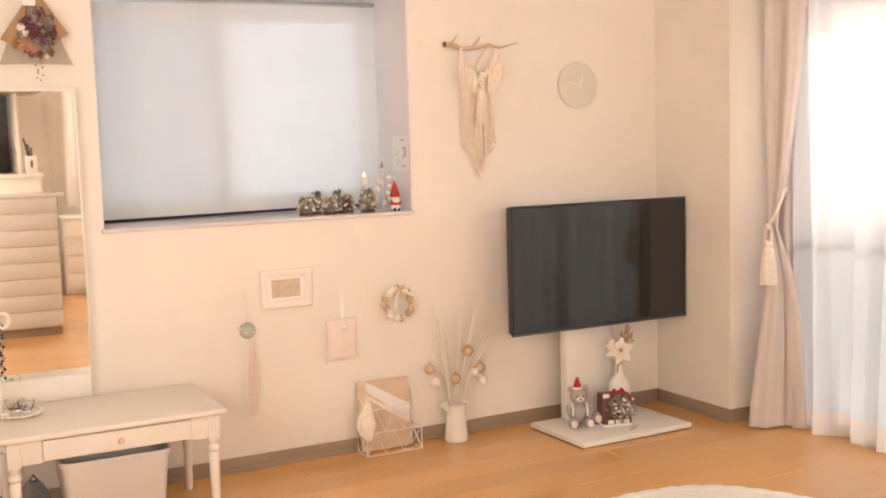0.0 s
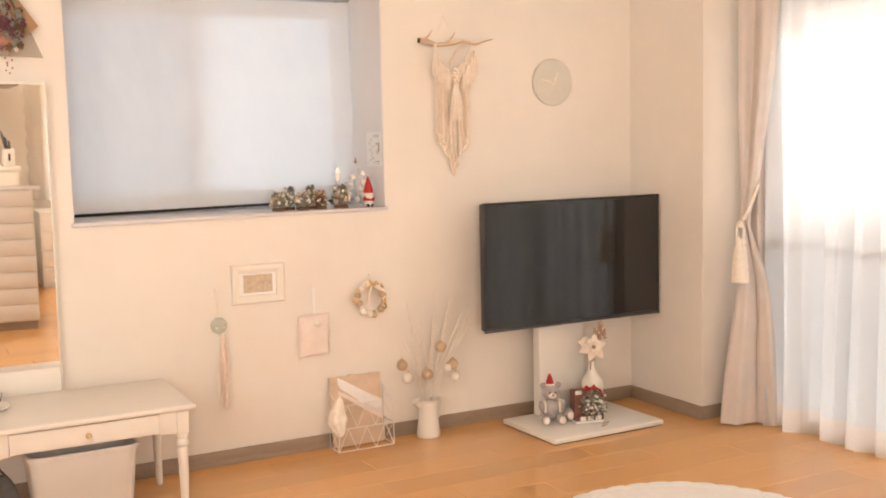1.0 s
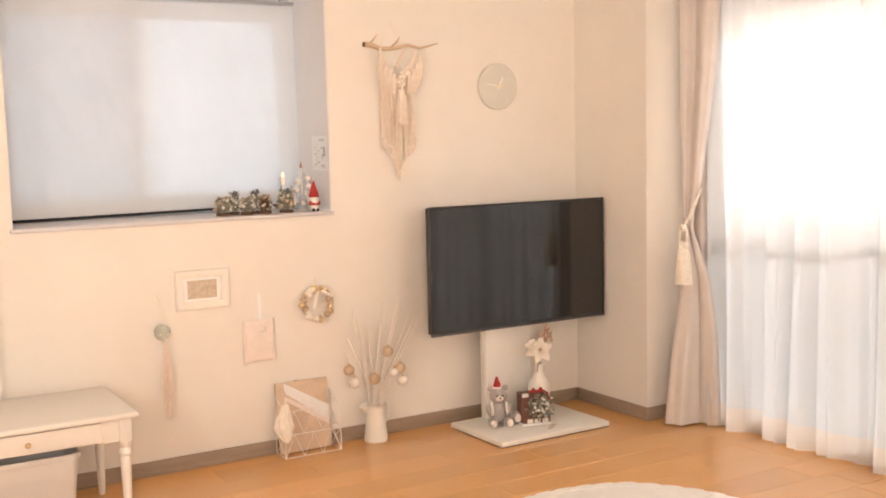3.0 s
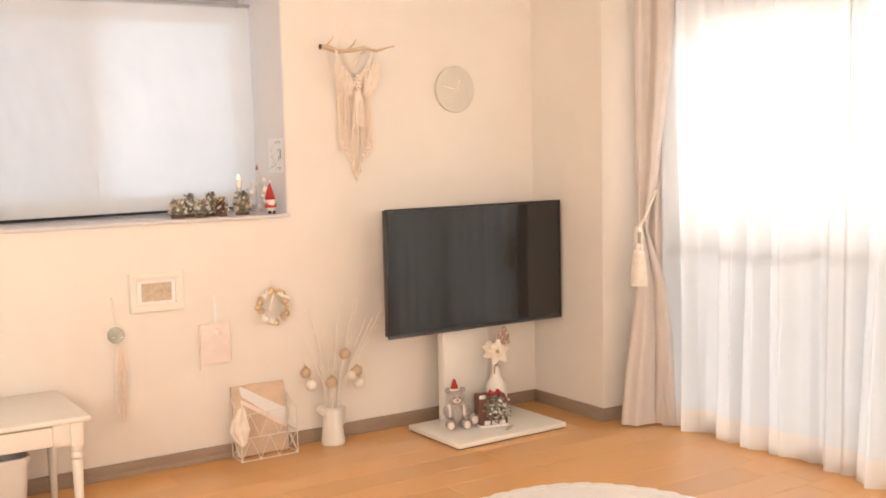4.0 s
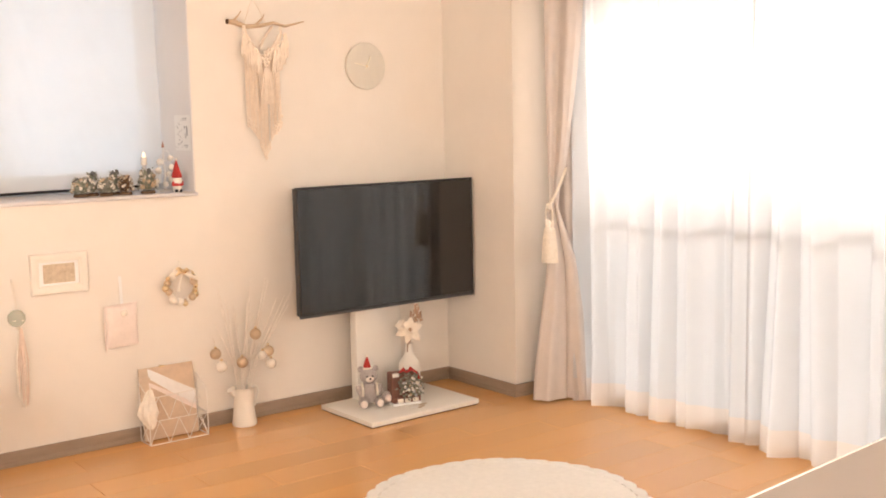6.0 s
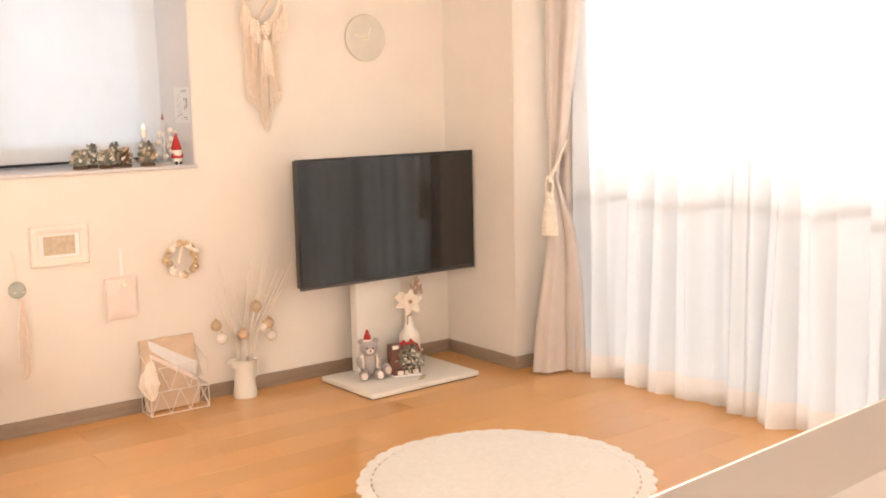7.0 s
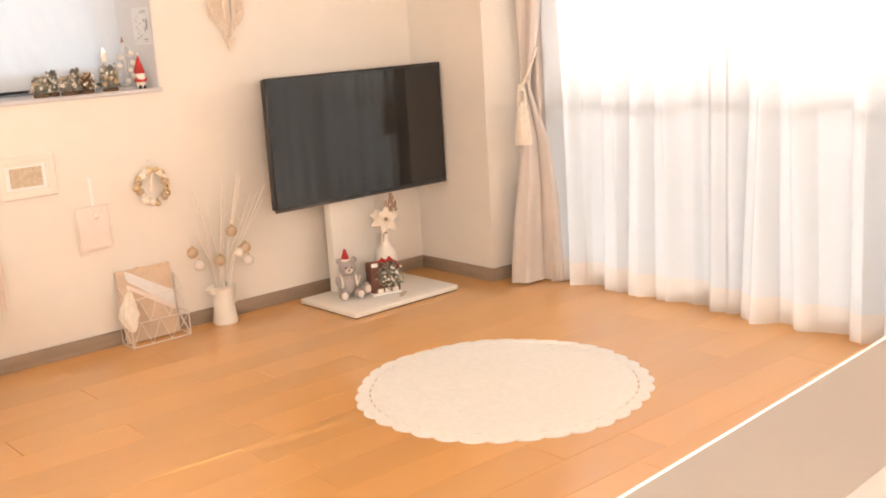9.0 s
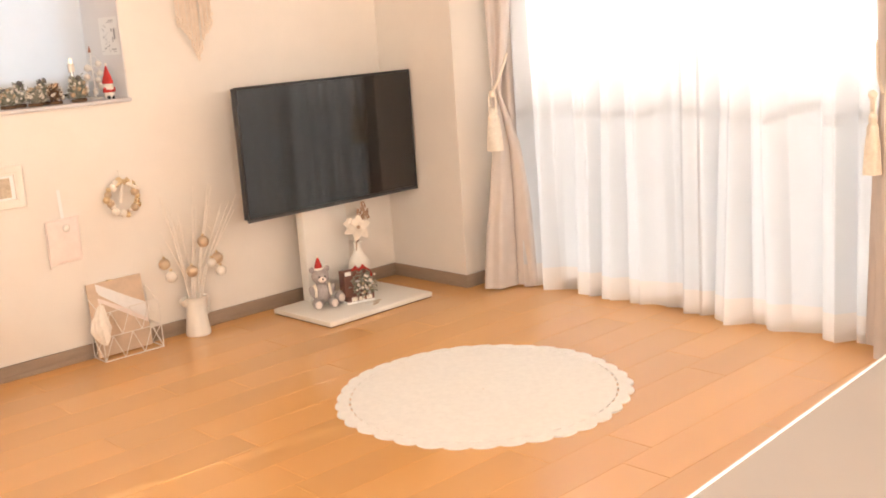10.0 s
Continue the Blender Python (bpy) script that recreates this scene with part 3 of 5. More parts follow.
M_COTTON = material("combed_cotton", (0.90, 0.785, 0.665), 0.95, 0.08, 40.0, 0.3, 350.0, specular=0.05)
M_GREYFUR = material("grey_plush", (0.56, 0.505, 0.49), 1.0, 0.2, 90.0, 0.9, 500.0, specular=0.05)
M_CLOCK = material("pale_plaster_dial", (0.71, 0.68, 0.605), 0.8, 0.06, 14.0, 0.12, 150.0)
M_CREAMWOOD = material("cream_painted_wood", (0.87, 0.82, 0.74), 0.45, 0.04, 10.0, 0.05, 120.0)
M_PHOTO = material("tan_print", (0.48, 0.38, 0.27), 0.5, 0.3, 60.0, second=(0.70, 0.60, 0.46))
M_PALEGOLD = material("pale_gold", (0.93, 0.88, 0.74), 0.35, 0.05, 30.0, metal=0.2)
M_PEARL = material("pearl_white_ball", (0.86, 0.80, 0.72), 0.25, 0.05, 20.0, specular=0.6, coat=0.3)
M_MATGOLD = material("matt_gold_ball", (0.60, 0.46, 0.32), 0.45, 0.10, 20.0, metal=0.35)
M_CERAMIC = material("white_ceramic", (0.86, 0.82, 0.75), 0.3, 0.03, 10.0, coat=0.2)
M_TWIG = material("white_twig", (0.86, 0.79, 0.71), 0.8, 0.1, 40.0)
M_DRIFT = material("driftwood", (0.68, 0.51, 0.35), 0.85, 0.2, 25.0, 0.3, 90.0, stretch=(0.3, 3, 3))
M_POINSETTIA = material("cream_petal", (0.86, 0.77, 0.66), 0.8, 0.12, 30.0)
M_DRIED = material("dried_brown_sprig", (0.44, 0.29, 0.20), 0.9, 0.25, 40.0)
M_NAVY = material("navy_beads", (0.035, 0.05, 0.10), 0.3, 0.3, 60.0, specular=0.6)
M_PAPER = material("white_paper", (0.90, 0.89, 0.87), 0.85, 0.03, 10.0)
M_INK = material("grey_print", (0.42, 0.41, 0.42), 0.8, 0.1)
M_BURGUNDY = material("burgundy_box", (0.20, 0.09, 0.065), 0.6, 0.2, 20.0)
M_WIRE = material("white_wire", (0.82, 0.77, 0.71), 0.4, 0.04, 20.0)
M_CLEAR = glass("clear_glass", (0.97, 0.98, 0.97), 0.02)
M_SEAGLASS = cloth("sea_green_glass", (0.64, 0.71, 0.65), 0.4, 0.58)
M_SEAGLASS.node_tree.nodes["Principled BSDF"].inputs["Coat Weight"].default_value = 0.8
M_FLAME = material("flame_bulb", (0.9, 0.7, 0.45), 0.4, 0.02)
M_FLAME.node_tree.nodes["Principled BSDF"].inputs["Emission Color"].default_value = (1.0, 0.75, 0.45, 1)
M_FLAME.node_tree.nodes["Principled BSDF"].inputs["Emission Strength"].default_value = 1.6
M_WRAP = cloth("clear_cellophane", (0.50, 0.46, 0.38), 0.3, 0.42)
M_TAUPE = material("taupe_laminate", (0.34, 0.26, 0.20), 0.5, 0.12, 6.0)
M_LACE = cloth("lace", (0.85, 0.80, 0.74), 0.6, 0.25)
M_STONEWHITE = material("white_brush_stroke", (0.86, 0.84, 0.82), 0.7, 0.05, 30.0, 0.2, 200.0)


def multi(name, pieces, at=(0, 0, 0), label="", category="", group="", turn=0.0):
    """One mesh out of several coloured shapes."""
    me = bpy.data.meshes.new(name)
    total = B()
    for i, (bm, mat) in enumerate(pieces):
        bmesh.ops.recalc_face_normals(bm, faces=bm.faces)
        for f in bm.faces:
            f.material_index = i
            f.smooth = True
        tmp = bpy.data.meshes.new("piece")
        bm.to_mesh(tmp)
        bm.free()
        total.from_mesh(tmp)
        bpy.data.meshes.remove(tmp)
    total.to_mesh(me)
    total.free()
    for _, mat in pieces:
        me.materials.append(mat)
    ob = new(name, me)
    ob.matrix_world = pose(*at, 0, 0, turn)
    return tagged(ob, label, category, group)


blind = thing("window_blind", (-1.987, 0.33, 1.034), "white cotton window shade pulled down over the pane", "blind")


def blind_at(u, v):
    x = -0.632 + 1.278 * u
    z = 0.012 - 0.012 * (1 - u) + 0.880 * v
    y = 0.005 * noise.noise((u * 4, v * 3, 0.7)) + 0.0035 * noise.noise((u * 11 + v * 3, v * 5, 1.9)) + 0.0025 * noise.noise((u * 26 + 4 * v, v * 7, 4.1)) * (1 - 0.6 * v) + 0.006 * math.sin(5 * u + 2 * v) + 0.004 * math.sin(13 * u + 4 * v) * (1 - v) - 0.022 * max(0.0, u - 0.93) / 0.07 * math.sin(2.6 * v)
    return Vector((x + 0.006 * math.sin(6 * v) * (u - 0.5), y, z))


part("fabric", sheet(B(), blind_at, 150, 70), M_BLIND, blind)
part("bottom_hem", sheet(B(), lambda u, v: blind_at(u, 0.075 * v) + Vector((0, -0.003, 0)), 60, 4), M_BLIND, blind)
part("top_hem", sheet(B(), lambda u, v: blind_at(u, 0.915 + 0.085 * v) + Vector((0, -0.004, 0)), 60, 4), M_BLIND, blind)
part("rod", tube(B(), [(-0.64, 0.0, 0.90), (0.66, 0.0, 0.905)], 0.008, 10), M_SILVER, blind, "thin metal tension rod")
# black bar added to draw the dark gap between blind and sill
part("dark_gap_bar", tube(B(), [(-0.63, 0.012, -0.004), (-0.2, 0.012, 0.0), (0.2, 0.012, 0.004), (0.625, 0.012, 0.008)], 0.0085, 8), M_BLACK, blind, "black bar in place of the dark gap above the sill")

note = thing("paper_note", (W1[1] - 0.005, 0.090, 1.194), "white paper sheet with small print, taped up", "paper")
part("sheet", sheet(B(), lambda u, v: Vector((-0.0015 - 0.002 * math.sin(3 * u) * v, -0.08 + 0.16 * u, 0.15 * v)), 8, 8), M_PAPER, note)
rnd = random.Random(31)
for z, y0, y1, h in ((0.134, -0.055, -0.010, 0.003), (0.128, -0.055, 0.005, 0.002), (0.062, -0.060, -0.048, 0.042), (0.092, -0.036, -0.028, 0.012), (0.052, -0.040, -0.034, 0.020), (0.020, -0.058, -0.020, 0.004), (0.012, -0.058, -0.030, 0.002)):
    part("print_bar", bx(B(), -0.0065, -0.0055, y0, y1, z, z + h), M_INK, note)
for i in range(22):
    y0, z = rnd.uniform(-0.01, 0.05), 0.014 + 0.006 * (i % 18)
    part("print_bar", bx(B(), -0.0065, -0.0055, y0, min(0.070, y0 + rnd.uniform(0.006, 0.022)), z, z + rnd.choice((0.0012, 0.0018, 0.003))), M_INK, note)


# ---- things on the window sill ----
SILL = W1[2] + 0.003


def pine_ornament(x, y, r, h, leafy, bead, label, seed):
    rnd = random.Random(seed)
    t = thing("pine_cone_ornament", (x, y, SILL), label, "ornament", "ornaments on the sill", turn=rnd.uniform(0, 90))
    part("stand", lathe(B(), [(r * 0.7, 0.0), (r * 0.72, 0.004), (r * 0.72, 0.010), (r * 0.66, 0.012)], 14), M_CONE, t)
    bm = B()
    ball(bm, (0, 0, 0.012 + h * 0.42), r * 0.62, 10, (1, 1, h * 0.40 / (r * 0.62)))
    for i in range(64):
        g = i / 64
        a = i * 2.39996
        z = 0.014 + h * 0.86 * g
        rr = r * (0.55 + 0.5 * math.sin(math.pi * min(1.0, 0.28 + 0.72 * (1 - g)))) * (1.0 - 0.55 * g)
        c = Vector((rr * math.cos(a), rr * math.sin(a), z))
        o = Vector((math.cos(a), math.sin(a), 0.5 + g))
        s = Vector((-math.sin(a), math.cos(a), 0))
        w = r * 0.22
        v = [bm.verts.new(c - o * w * 0.6 - s * w), bm.verts.new(c - o * w * 0.6 + s * w), bm.verts.new(c + o * w * 0.75 + s * w * 0.45), bm.verts.new(c + o * w * 0.75 - s * w * 0.45), bm.verts.new(c + Vector((0, 0, -w * 0.4)))]
        bm.faces.new((v[0], v[1], v[2], v[3]))
        bm.faces.new((v[1], v[0], v[4]))
        bm.faces.new((v[0], v[3], v[4]))
        bm.faces.new((v[2], v[1], v[4]))
        bm.faces.new((v[3], v[2], v[4]))
    part("cone", bm, leafy, t, smooth=False)
    for i in range(28):
        a, z = rnd.uniform(0, 6.28), 0.02 + rnd.random() * h * 0.75
        rr = r * (1.0 - 0.5 * z / h)
        part("bead", ball(B(), (rr * math.cos(a), rr * math.sin(a), z), r * rnd.uniform(0.13, 0.25), 8), bead if rnd.random() < 0.5 else M_PEARL, t)
    bm = B()
    for i in range(70):
        a, z = rnd.uniform(0, 6.28), 0.012 + h * rnd.random()
        rr = r * (0.95 - 0.5 * z / h)
        p = Vector((rr * math.cos(a), rr * math.sin(a), z))
        d = Vector((math.cos(a) + rnd.uniform(-0.5, 0.5), math.sin(a) + rnd.uniform(-0.5, 0.5), rnd.uniform(-0.2, 1.0))).normalized() * r * 0.42
        s = d.orthogonal().normalized() * r * 0.07
        bm.faces.new([bm.verts.new(p), bm.verts.new(p + d * 0.5 + s), bm.verts.new(p + d), bm.verts.new(p + d * 0.5 - s)])
    tagged(part("needles", bm, M_FROST if seed % 2 else M_LEAF, t, "frosted needle tips", smooth=False), kind="stuff")
    part("ribbon", tube(B(), [(-r * 0.9, 0, h * 0.92), (-r * 0.4, -r * 0.2, h * 1.08), (0, -r * 0.3, h * 0.96), (r * 0.4, -r * 0.2, h * 1.1), (r * 1.0, 0, h * 0.95)], [0.002, 0.008, 0.004, 0.008, 0.002], 6), M_DARK if leafy is M_PINE else M_MATGOLD, t, "dark ribbon bow" if leafy is M_PINE else "golden bow")


pine_ornament(-1.796, 0.055, 0.040, 0.066, M_PINE, M_MATGOLD, "green pine cone ornament with golden beads on the sill", 1)
pine_ornament(-1.736, 0.085, 0.030, 0.085, M_PINE, M_SILVER, "dark green pine cone ornament with a ribbon bow", 2)
pine_ornament(-1.699, 0.035, 0.038, 0.062, M_LEAF, M_PEARL, "frosted pine cone ornament with white beads", 3)
pine_ornament(-1.646, 0.080, 0.025, 0.088, M_PINE, M_MATGOLD, "slim dark pine cone ornament with a bow", 4)
pine_ornament(-1.616, 0.040, 0.036, 0.068, M_CONE, M_MATGOLD, "brown and gold pine cone ornament", 5)
pine_ornament(-1.523, 0.035, 0.042, 0.088, M_PINE, M_MATGOLD, "green pine cone tree with golden beads and bow", 6)

candle = thing("candle_lamp", (-1.506, 0.105, SILL), "small white candle lamp with a glowing tip and silver stem", "candle")
part("foot", lathe(B(), [(0.022, 0.0), (0.022, 0.006), (0.008, 0.014), (0.006, 0.06), (0.012, 0.075), (0.014, 0.09), (0.008, 0.105), (0.009, 0.115)], 16), M_SILVER, candle, "silver turned foot")
part("stick", lathe(B(), [(0.012, 0.115), (0.013, 0.12), (0.013, 0.145), (0.011, 0.148)], 14), M_PEARL, candle)
part("flame", lathe(B(), [(0.003, 0.148), (0.0065, 0.154), (0.0055, 0.162), (0.001, 0.171)], 10), M_FLAME, candle, "small glowing flame bulb")

tree = thing("ball_tree", (-1.416, 0.115, SILL), "small wire tree hung with silver pearl balls", "ornament")
part("trunk", tube(B(), [(0, 0, 0), (0.004, 0, 0.07), (0, 0, 0.13), (0.002, 0, 0.19)], [0.004, 0.003, 0.0025, 0.0015], 6), M_WIRE, tree)
part("foot", lathe(B(), [(0.025, 0.0), (0.025, 0.004), (0.006, 0.008)], 14), M_WIRE, tree)
for dx, dy, dz, r in ((-0.035, 0.0, 0.045, 0.013), (0.03, -0.01, 0.05, 0.015), (-0.03, -0.012, 0.09, 0.014), (0.012, -0.02, 0.075, 0.012), (0.038, 0.01, 0.10, 0.014), (-0.012, 0.01, 0.125, 0.015), (0.028, -0.005, 0.14, 0.013), (-0.004, -0.02, 0.03, 0.013)):
    part("twig", tube(B(), [(0, 0, dz + 0.03), (dx * 0.6, dy * 0.6, dz + 0.032), (dx, dy, dz + r)], 0.0013, 5), M_WIRE, tree)
    part("ball", ball(B(), (dx, dy, dz), r, 12), M_PEARL, tree, "pearly silver ball")
part("hat", lathe(B(), [(0.0065, 0.186), (0.005, 0.196), (0.001, 0.212)], 10), M_CORAL, tree, "tiny faded red hat")

multi("gnome_figure", [
    (lathe(B(), [(0.016, 0.0), (0.019, 0.006), (0.022, 0.03), (0.021, 0.052), (0.016, 0.066), (0.004, 0.072)], 18), M_PEARL),
    (lathe(B(), [(0.0225, 0.024), (0.0232, 0.028), (0.0225, 0.036)], 18), M_RED),
    (lathe(B(), [(0.020, 0.058), (0.022, 0.064), (0.014, 0.092), (0.006, 0.118), (0.002, 0.132)], 18), M_RED),
    (ball(B(), (0, 0, 0.134), 0.006, 8), M_PEARL),
    (ball(ball(B(), (-0.009, -0.014, 0.004), 0.008, 8), (0.009, -0.014, 0.004), 0.008, 8), M_BLACK),
    (ball(ball(B(), (0, -0.021, 0.052), 0.006, 8), (0, -0.013, 0.040), 0.014, 10, (1.0, 0.8, 1.1)), M_CREAMFAB),
    (ball(ball(B(), (-0.019, -0.008, 0.034), 0.007, 8, (1, 1, 1.7)), (0.019, -0.008, 0.034), 0.007, 8, (1, 1, 1.7)), M_RED),
], (-1.399, 0.025, SILL + 0.002), "small white gnome figurine with a tall red hat", "figurine")

# ---- things on the north wall ----
frame_ = thing("picture_frame", (-1.920, 0.0, 0.735), "cream wooden picture frame with a small tan print", "picture")


def moulding(bm, w, h, prof):
    """A mitred frame; prof: (inset, proud) steps."""
    rings = []
    for inset, proud in prof:
        a, b = w / 2 - inset, h / 2 - inset
        rings.append([bm.verts.new(p) for p in ((-a, -proud, -b), (a, -proud, -b), (a, -proud, b), (-a, -proud, b))])
    for r, s in zip(rings, rings[1:]):
        for i in range(4):
            bm.faces.new((r[i], r[(i + 1) % 4], s[(i + 1) % 4], s[i]))
    return bm


part("moulding", moulding(B(), 0.222, 0.160, ((0, 0.0), (0, 0.014), (0.004, 0.019), (0.012, 0.020), (0.022, 0.017), (0.027, 0.012), (0.031, 0.013), (0.034, 0.009), (0.034, 0.003))), M_CREAMWOOD, frame_)
part("mat_board", bx(B(), -0.078, 0.078, -0.006, -0.003, -0.047, 0.047), M_PAPER, frame_, "white mat board")
part("print", bx(B(), -0.061, 0.061, -0.0085, -0.006, -0.037, 0.037), M_PHOTO, frame_, "faded tan print")

clock = thing("wall_clock", (-0.462, 0.0, 1.557), "round pale plaster wall clock with golden hands", "clock")
RX = Matrix.Rotation(radians(90), 4, "X")
part("dial", lathe(B(), [(0.100, 0.0), (0.106, 0.003), (0.108, 0.016), (0.106, 0.0195), (0.102, 0.021), (0.0, 0.021)], 64, turn=RX), M_CLOCK, clock)


def hand(angle, length, w):
    bm = bx(B(), -w, w, -0.026, -0.0235, -0.014, length, 0.0008)
    bmesh.ops.transform(bm, matrix=Matrix.Rotation(radians(angle), 4, "Y"), verts=bm.verts)
    return bm


part("hour_hand", hand(27, 0.050, 0.0030), M_PALEGOLD, clock, "golden hour hand")
part("minute_hand", hand(-79, 0.066, 0.0022), M_PALEGOLD, clock, "golden minute hand")
part("hub", lathe(B(), [(0.004, 0.021), (0.004, 0.0275)], 12, turn=RX), M_GOLD, clock)

mac = thing("macrame_hanging", (-1.004, -0.022, 1.729), "cream knotted macrame wall hanging on a driftwood stick", "wall hanging")
part("driftwood", tube(B(), [(-0.152, 0, 0.004), (-0.12, 0, 0.002), (-0.07, 0.004, -0.014), (0.0, 0, -0.008), (0.06, -0.004, 0.006), (0.12, 0, -0.006), (0.16, 0.002, 0.004), (0.215, 0, 0.018)], [0.011, 0.012, 0.010, 0.0085, 0.007, 0.006, 0.0045, 0.0025], 10), M_DRIFT, mac, "bleached driftwood stick")
part("cut_end", lathe(B(), [(0.0115, 0.0), (0.0115, 0.004)], 12, (-0.158, 0, 0.004), Matrix.Rotation(radians(90), 4, "Y")), M_CONE, mac, "dark bark at the cut end")
part("side_twig", tube(B(), [(-0.13, 0, 0.005), (-0.11, -0.004, 0.025), (-0.092, -0.006, 0.05)], [0.006, 0.004, 0.0015], 8), M_DRIFT, mac)
part("side_twig", tube(B(), [(-0.02, 0, -0.005), (0.005, -0.006, 0.02), (0.018, -0.008, 0.042)], [0.006, 0.004, 0.0015], 8), M_DRIFT, mac)
part("hanging_cord", tube(B(), [(-0.075, 0.0, 0.0), (-0.03, 0.012, 0.115), (0.03, 0.0, 0.0)], 0.0012, 5), M_COTTON, mac)


def strands(x0, x1, n, top, bottom, y, r=0.0028, seed=0, waist=1.0, ragged=0.008):
    rnd = random.Random(seed)
    bm = B()
    for i in range(n):
        u = (i + 0.5) / n
        x = x0 + (x1 - x0) * u
        xm = (x0 + x1) / 2
        zt, zb = top(u), bottom(u) + rnd.uniform(-ragged, ragged)
        xt = xm + (x - xm) * waist
        dy = rnd.uniform(-0.004, 0.004)
        tube(bm, [(xt, y, zt), (x + rnd.uniform(-0.002, 0.002), y + dy - 0.002, zt + (zb - zt) * 0.5), (x + rnd.uniform(-0.004, 0.004), y + dy, zb)], [r, r, r * 0.8], 5)
    return bm


def vband(u):
    return -0.012 - 0.135 * (1 - abs(2 * u - 1)) ** 0.62


# three curtains of long strands with gaps between them; their ends step down to a point
for x0, x1, n, low0, low1, seed in ((-0.080, -0.025, 17, -0.425, -0.492, 3), (-0.019, 0.026, 14, -0.520, -0.575, 5), (0.032, 0.084, 16, -0.490, -0.425, 9)):
    point = seed == 5
    part("long_fringe", strands(x0, x1, n, lambda u: -0.10 - 0.03 * (seed == 5), lambda u: low0 + (low1 - low0) * (1 - abs(2 * u - 1) if point else u), 0.004 + 0.006 * point, 0.0024, seed, ragged=0.012), M_TWINE, mac)
    rnd = random.Random(seed)
    bm = B()
    for i in range(n):
        u = (i + 0.5) / n
        zb = low0 + (low1 - low0) * (1 - abs(2 * u - 1) if point else u)
        for k in range(4):
            ball(bm, (x0 + (x1 - x0) * u + rnd.uniform(-0.004, 0.004), -0.002 - rnd.random() * 0.008, zb + rnd.uniform(-0.012, 0.035)), rnd.uniform(0.0030, 0.0048), 6, (1, 0.8, 1.5))
    part("curled_ends", bm, M_COTTON, mac)
for k in range(3):
    part("knotted_band", tube(B(), [(-0.092 + 0.178 * i / 24, -0.024 + 0.003 * math.sin(i * 2.1 + k), vband(i / 24) - 0.014 * k) for i in range(25)], [0.006 + 0.0018 * math.sin(i * 2.6 + k) for i in range(25)], 7), M_COTTON, mac)
# the braid at the back of the neckline
for k in range(2):
    part("braid", tube(B(), [(0.002 + 0.058 * i / 20 + 0.004 * math.cos(1.9 * i + math.pi * k), 0.008, -0.094 + 0.086 * (i / 20) ** 0.8 + 0.005 * math.sin(1.9 * i + math.pi * k)) for i in range(21)], 0.0043, 7), M_TWINE, mac)
# short fringes in broad knotted clumps on both arms of the band
for x0, wide, top, bottom in ((-0.112, 0.026, 0.03, 0.150), (-0.090, 0.028, 0.13, 0.178), (-0.068, 0.027, 0.22, 0.200), (-0.048, 0.026, 0.31, 0.212), (0.030, 0.026, 0.70, 0.210), (0.050, 0.026, 0.80, 0.204), (0.070, 0.026, 0.90, 0.176), (0.086, 0.022, 0.98, 0.148)):
    part("short_fringe", strands(x0, x0 + wide, 13, lambda u: vband(top) - 0.015, lambda u: -bottom + 0.006 * abs(2 * u - 1), -0.042, 0.0030, int(1000 * bottom), 0.35, 0.003), M_COTTON, mac)
    part("clump_knot", ball(B(), (x0 + wide / 2, -0.040, vband(top) - 0.020), 0.009, 10, (0.9, 0.7, 1.3)), M_COTTON, mac)
# a woven diamond in the middle, with a straight-cut tassel below it
for i in range(5):
    for k in range(i + 1 if i < 3 else 5 - i):
        n = (i + 1 if i < 3 else 5 - i)
        part("diamond_knot", ball(B(), (0.003 + (k - (n - 1) / 2) * 0.017, -0.036, -0.122 - 0.015 * i), 0.0085, 10, (1.1, 0.6, 1.0)), M_COTTON, mac)
part("centre_tassel", strands(-0.024, 0.032, 26, lambda u: -0.190, lambda u: -0.345 + 0.004 * u, -0.034, 0.0028, 7, 0.42, 0.003), M_COTTON, mac)

flo = thing("glass_float", (-2.100, -0.036, 0.582), "sea-green glass float hung on a cord with a tassel", "wall hanging")
part("glass_ball", ball(B(), (0, 0, 0), 0.033, 24), M_SEAGLASS, flo, "translucent sea-green glass ball")
part("cord", tube(B(), [(0, 0.0, 0.033), (-0.003, 0.03, 0.14)], 0.0014, 5), M_ROPE, flo)
part("cord", tube(B(), [(0.004, 0.0, 0.033), (0.004, 0.03, 0.14)], 0.0014, 5), M_ROPE, flo)
part("pin", tube(B(), [(0, 0.034, 0.142), (0, 0.018, 0.143)], 0.004, 8), M_CREAMWOOD, flo)
part("knot", ball(B(), (0.004, 0, -0.037), 0.007, 8), M_ROPE, flo)
part("tassel", strands(-0.014, 0.038, 9, lambda u: -0.04, lambda u: -0.29 - 0.05 * math.sin(3 * u), 0.006, 0.0026, 11, 0.15, 0.020), M_CREAMFAB, flo, "cream tassel cords")
part("tassel", strands(-0.006, 0.034, 6, lambda u: -0.04, lambda u: -0.27 - 0.06 * math.sin(3 * u), 0.000, 0.0026, 12, 0.15, 0.020), M_BLUSH, flo, "blush pink tassel cords")
part("net", tube(B(), [(0.034 * math.cos(a / 6 * 2 * math.pi) * 1.0, 0.034 * math.sin(a / 6 * 2 * math.pi), 0.006 * math.sin(a)) for a in range(7)], 0.0011, 5), M_ROPE, flo)

sach = thing("hanging_sachet", (-1.684, -0.004, 0.407), "pale pink quilted fabric pouch hung by a ribbon", "pouch")


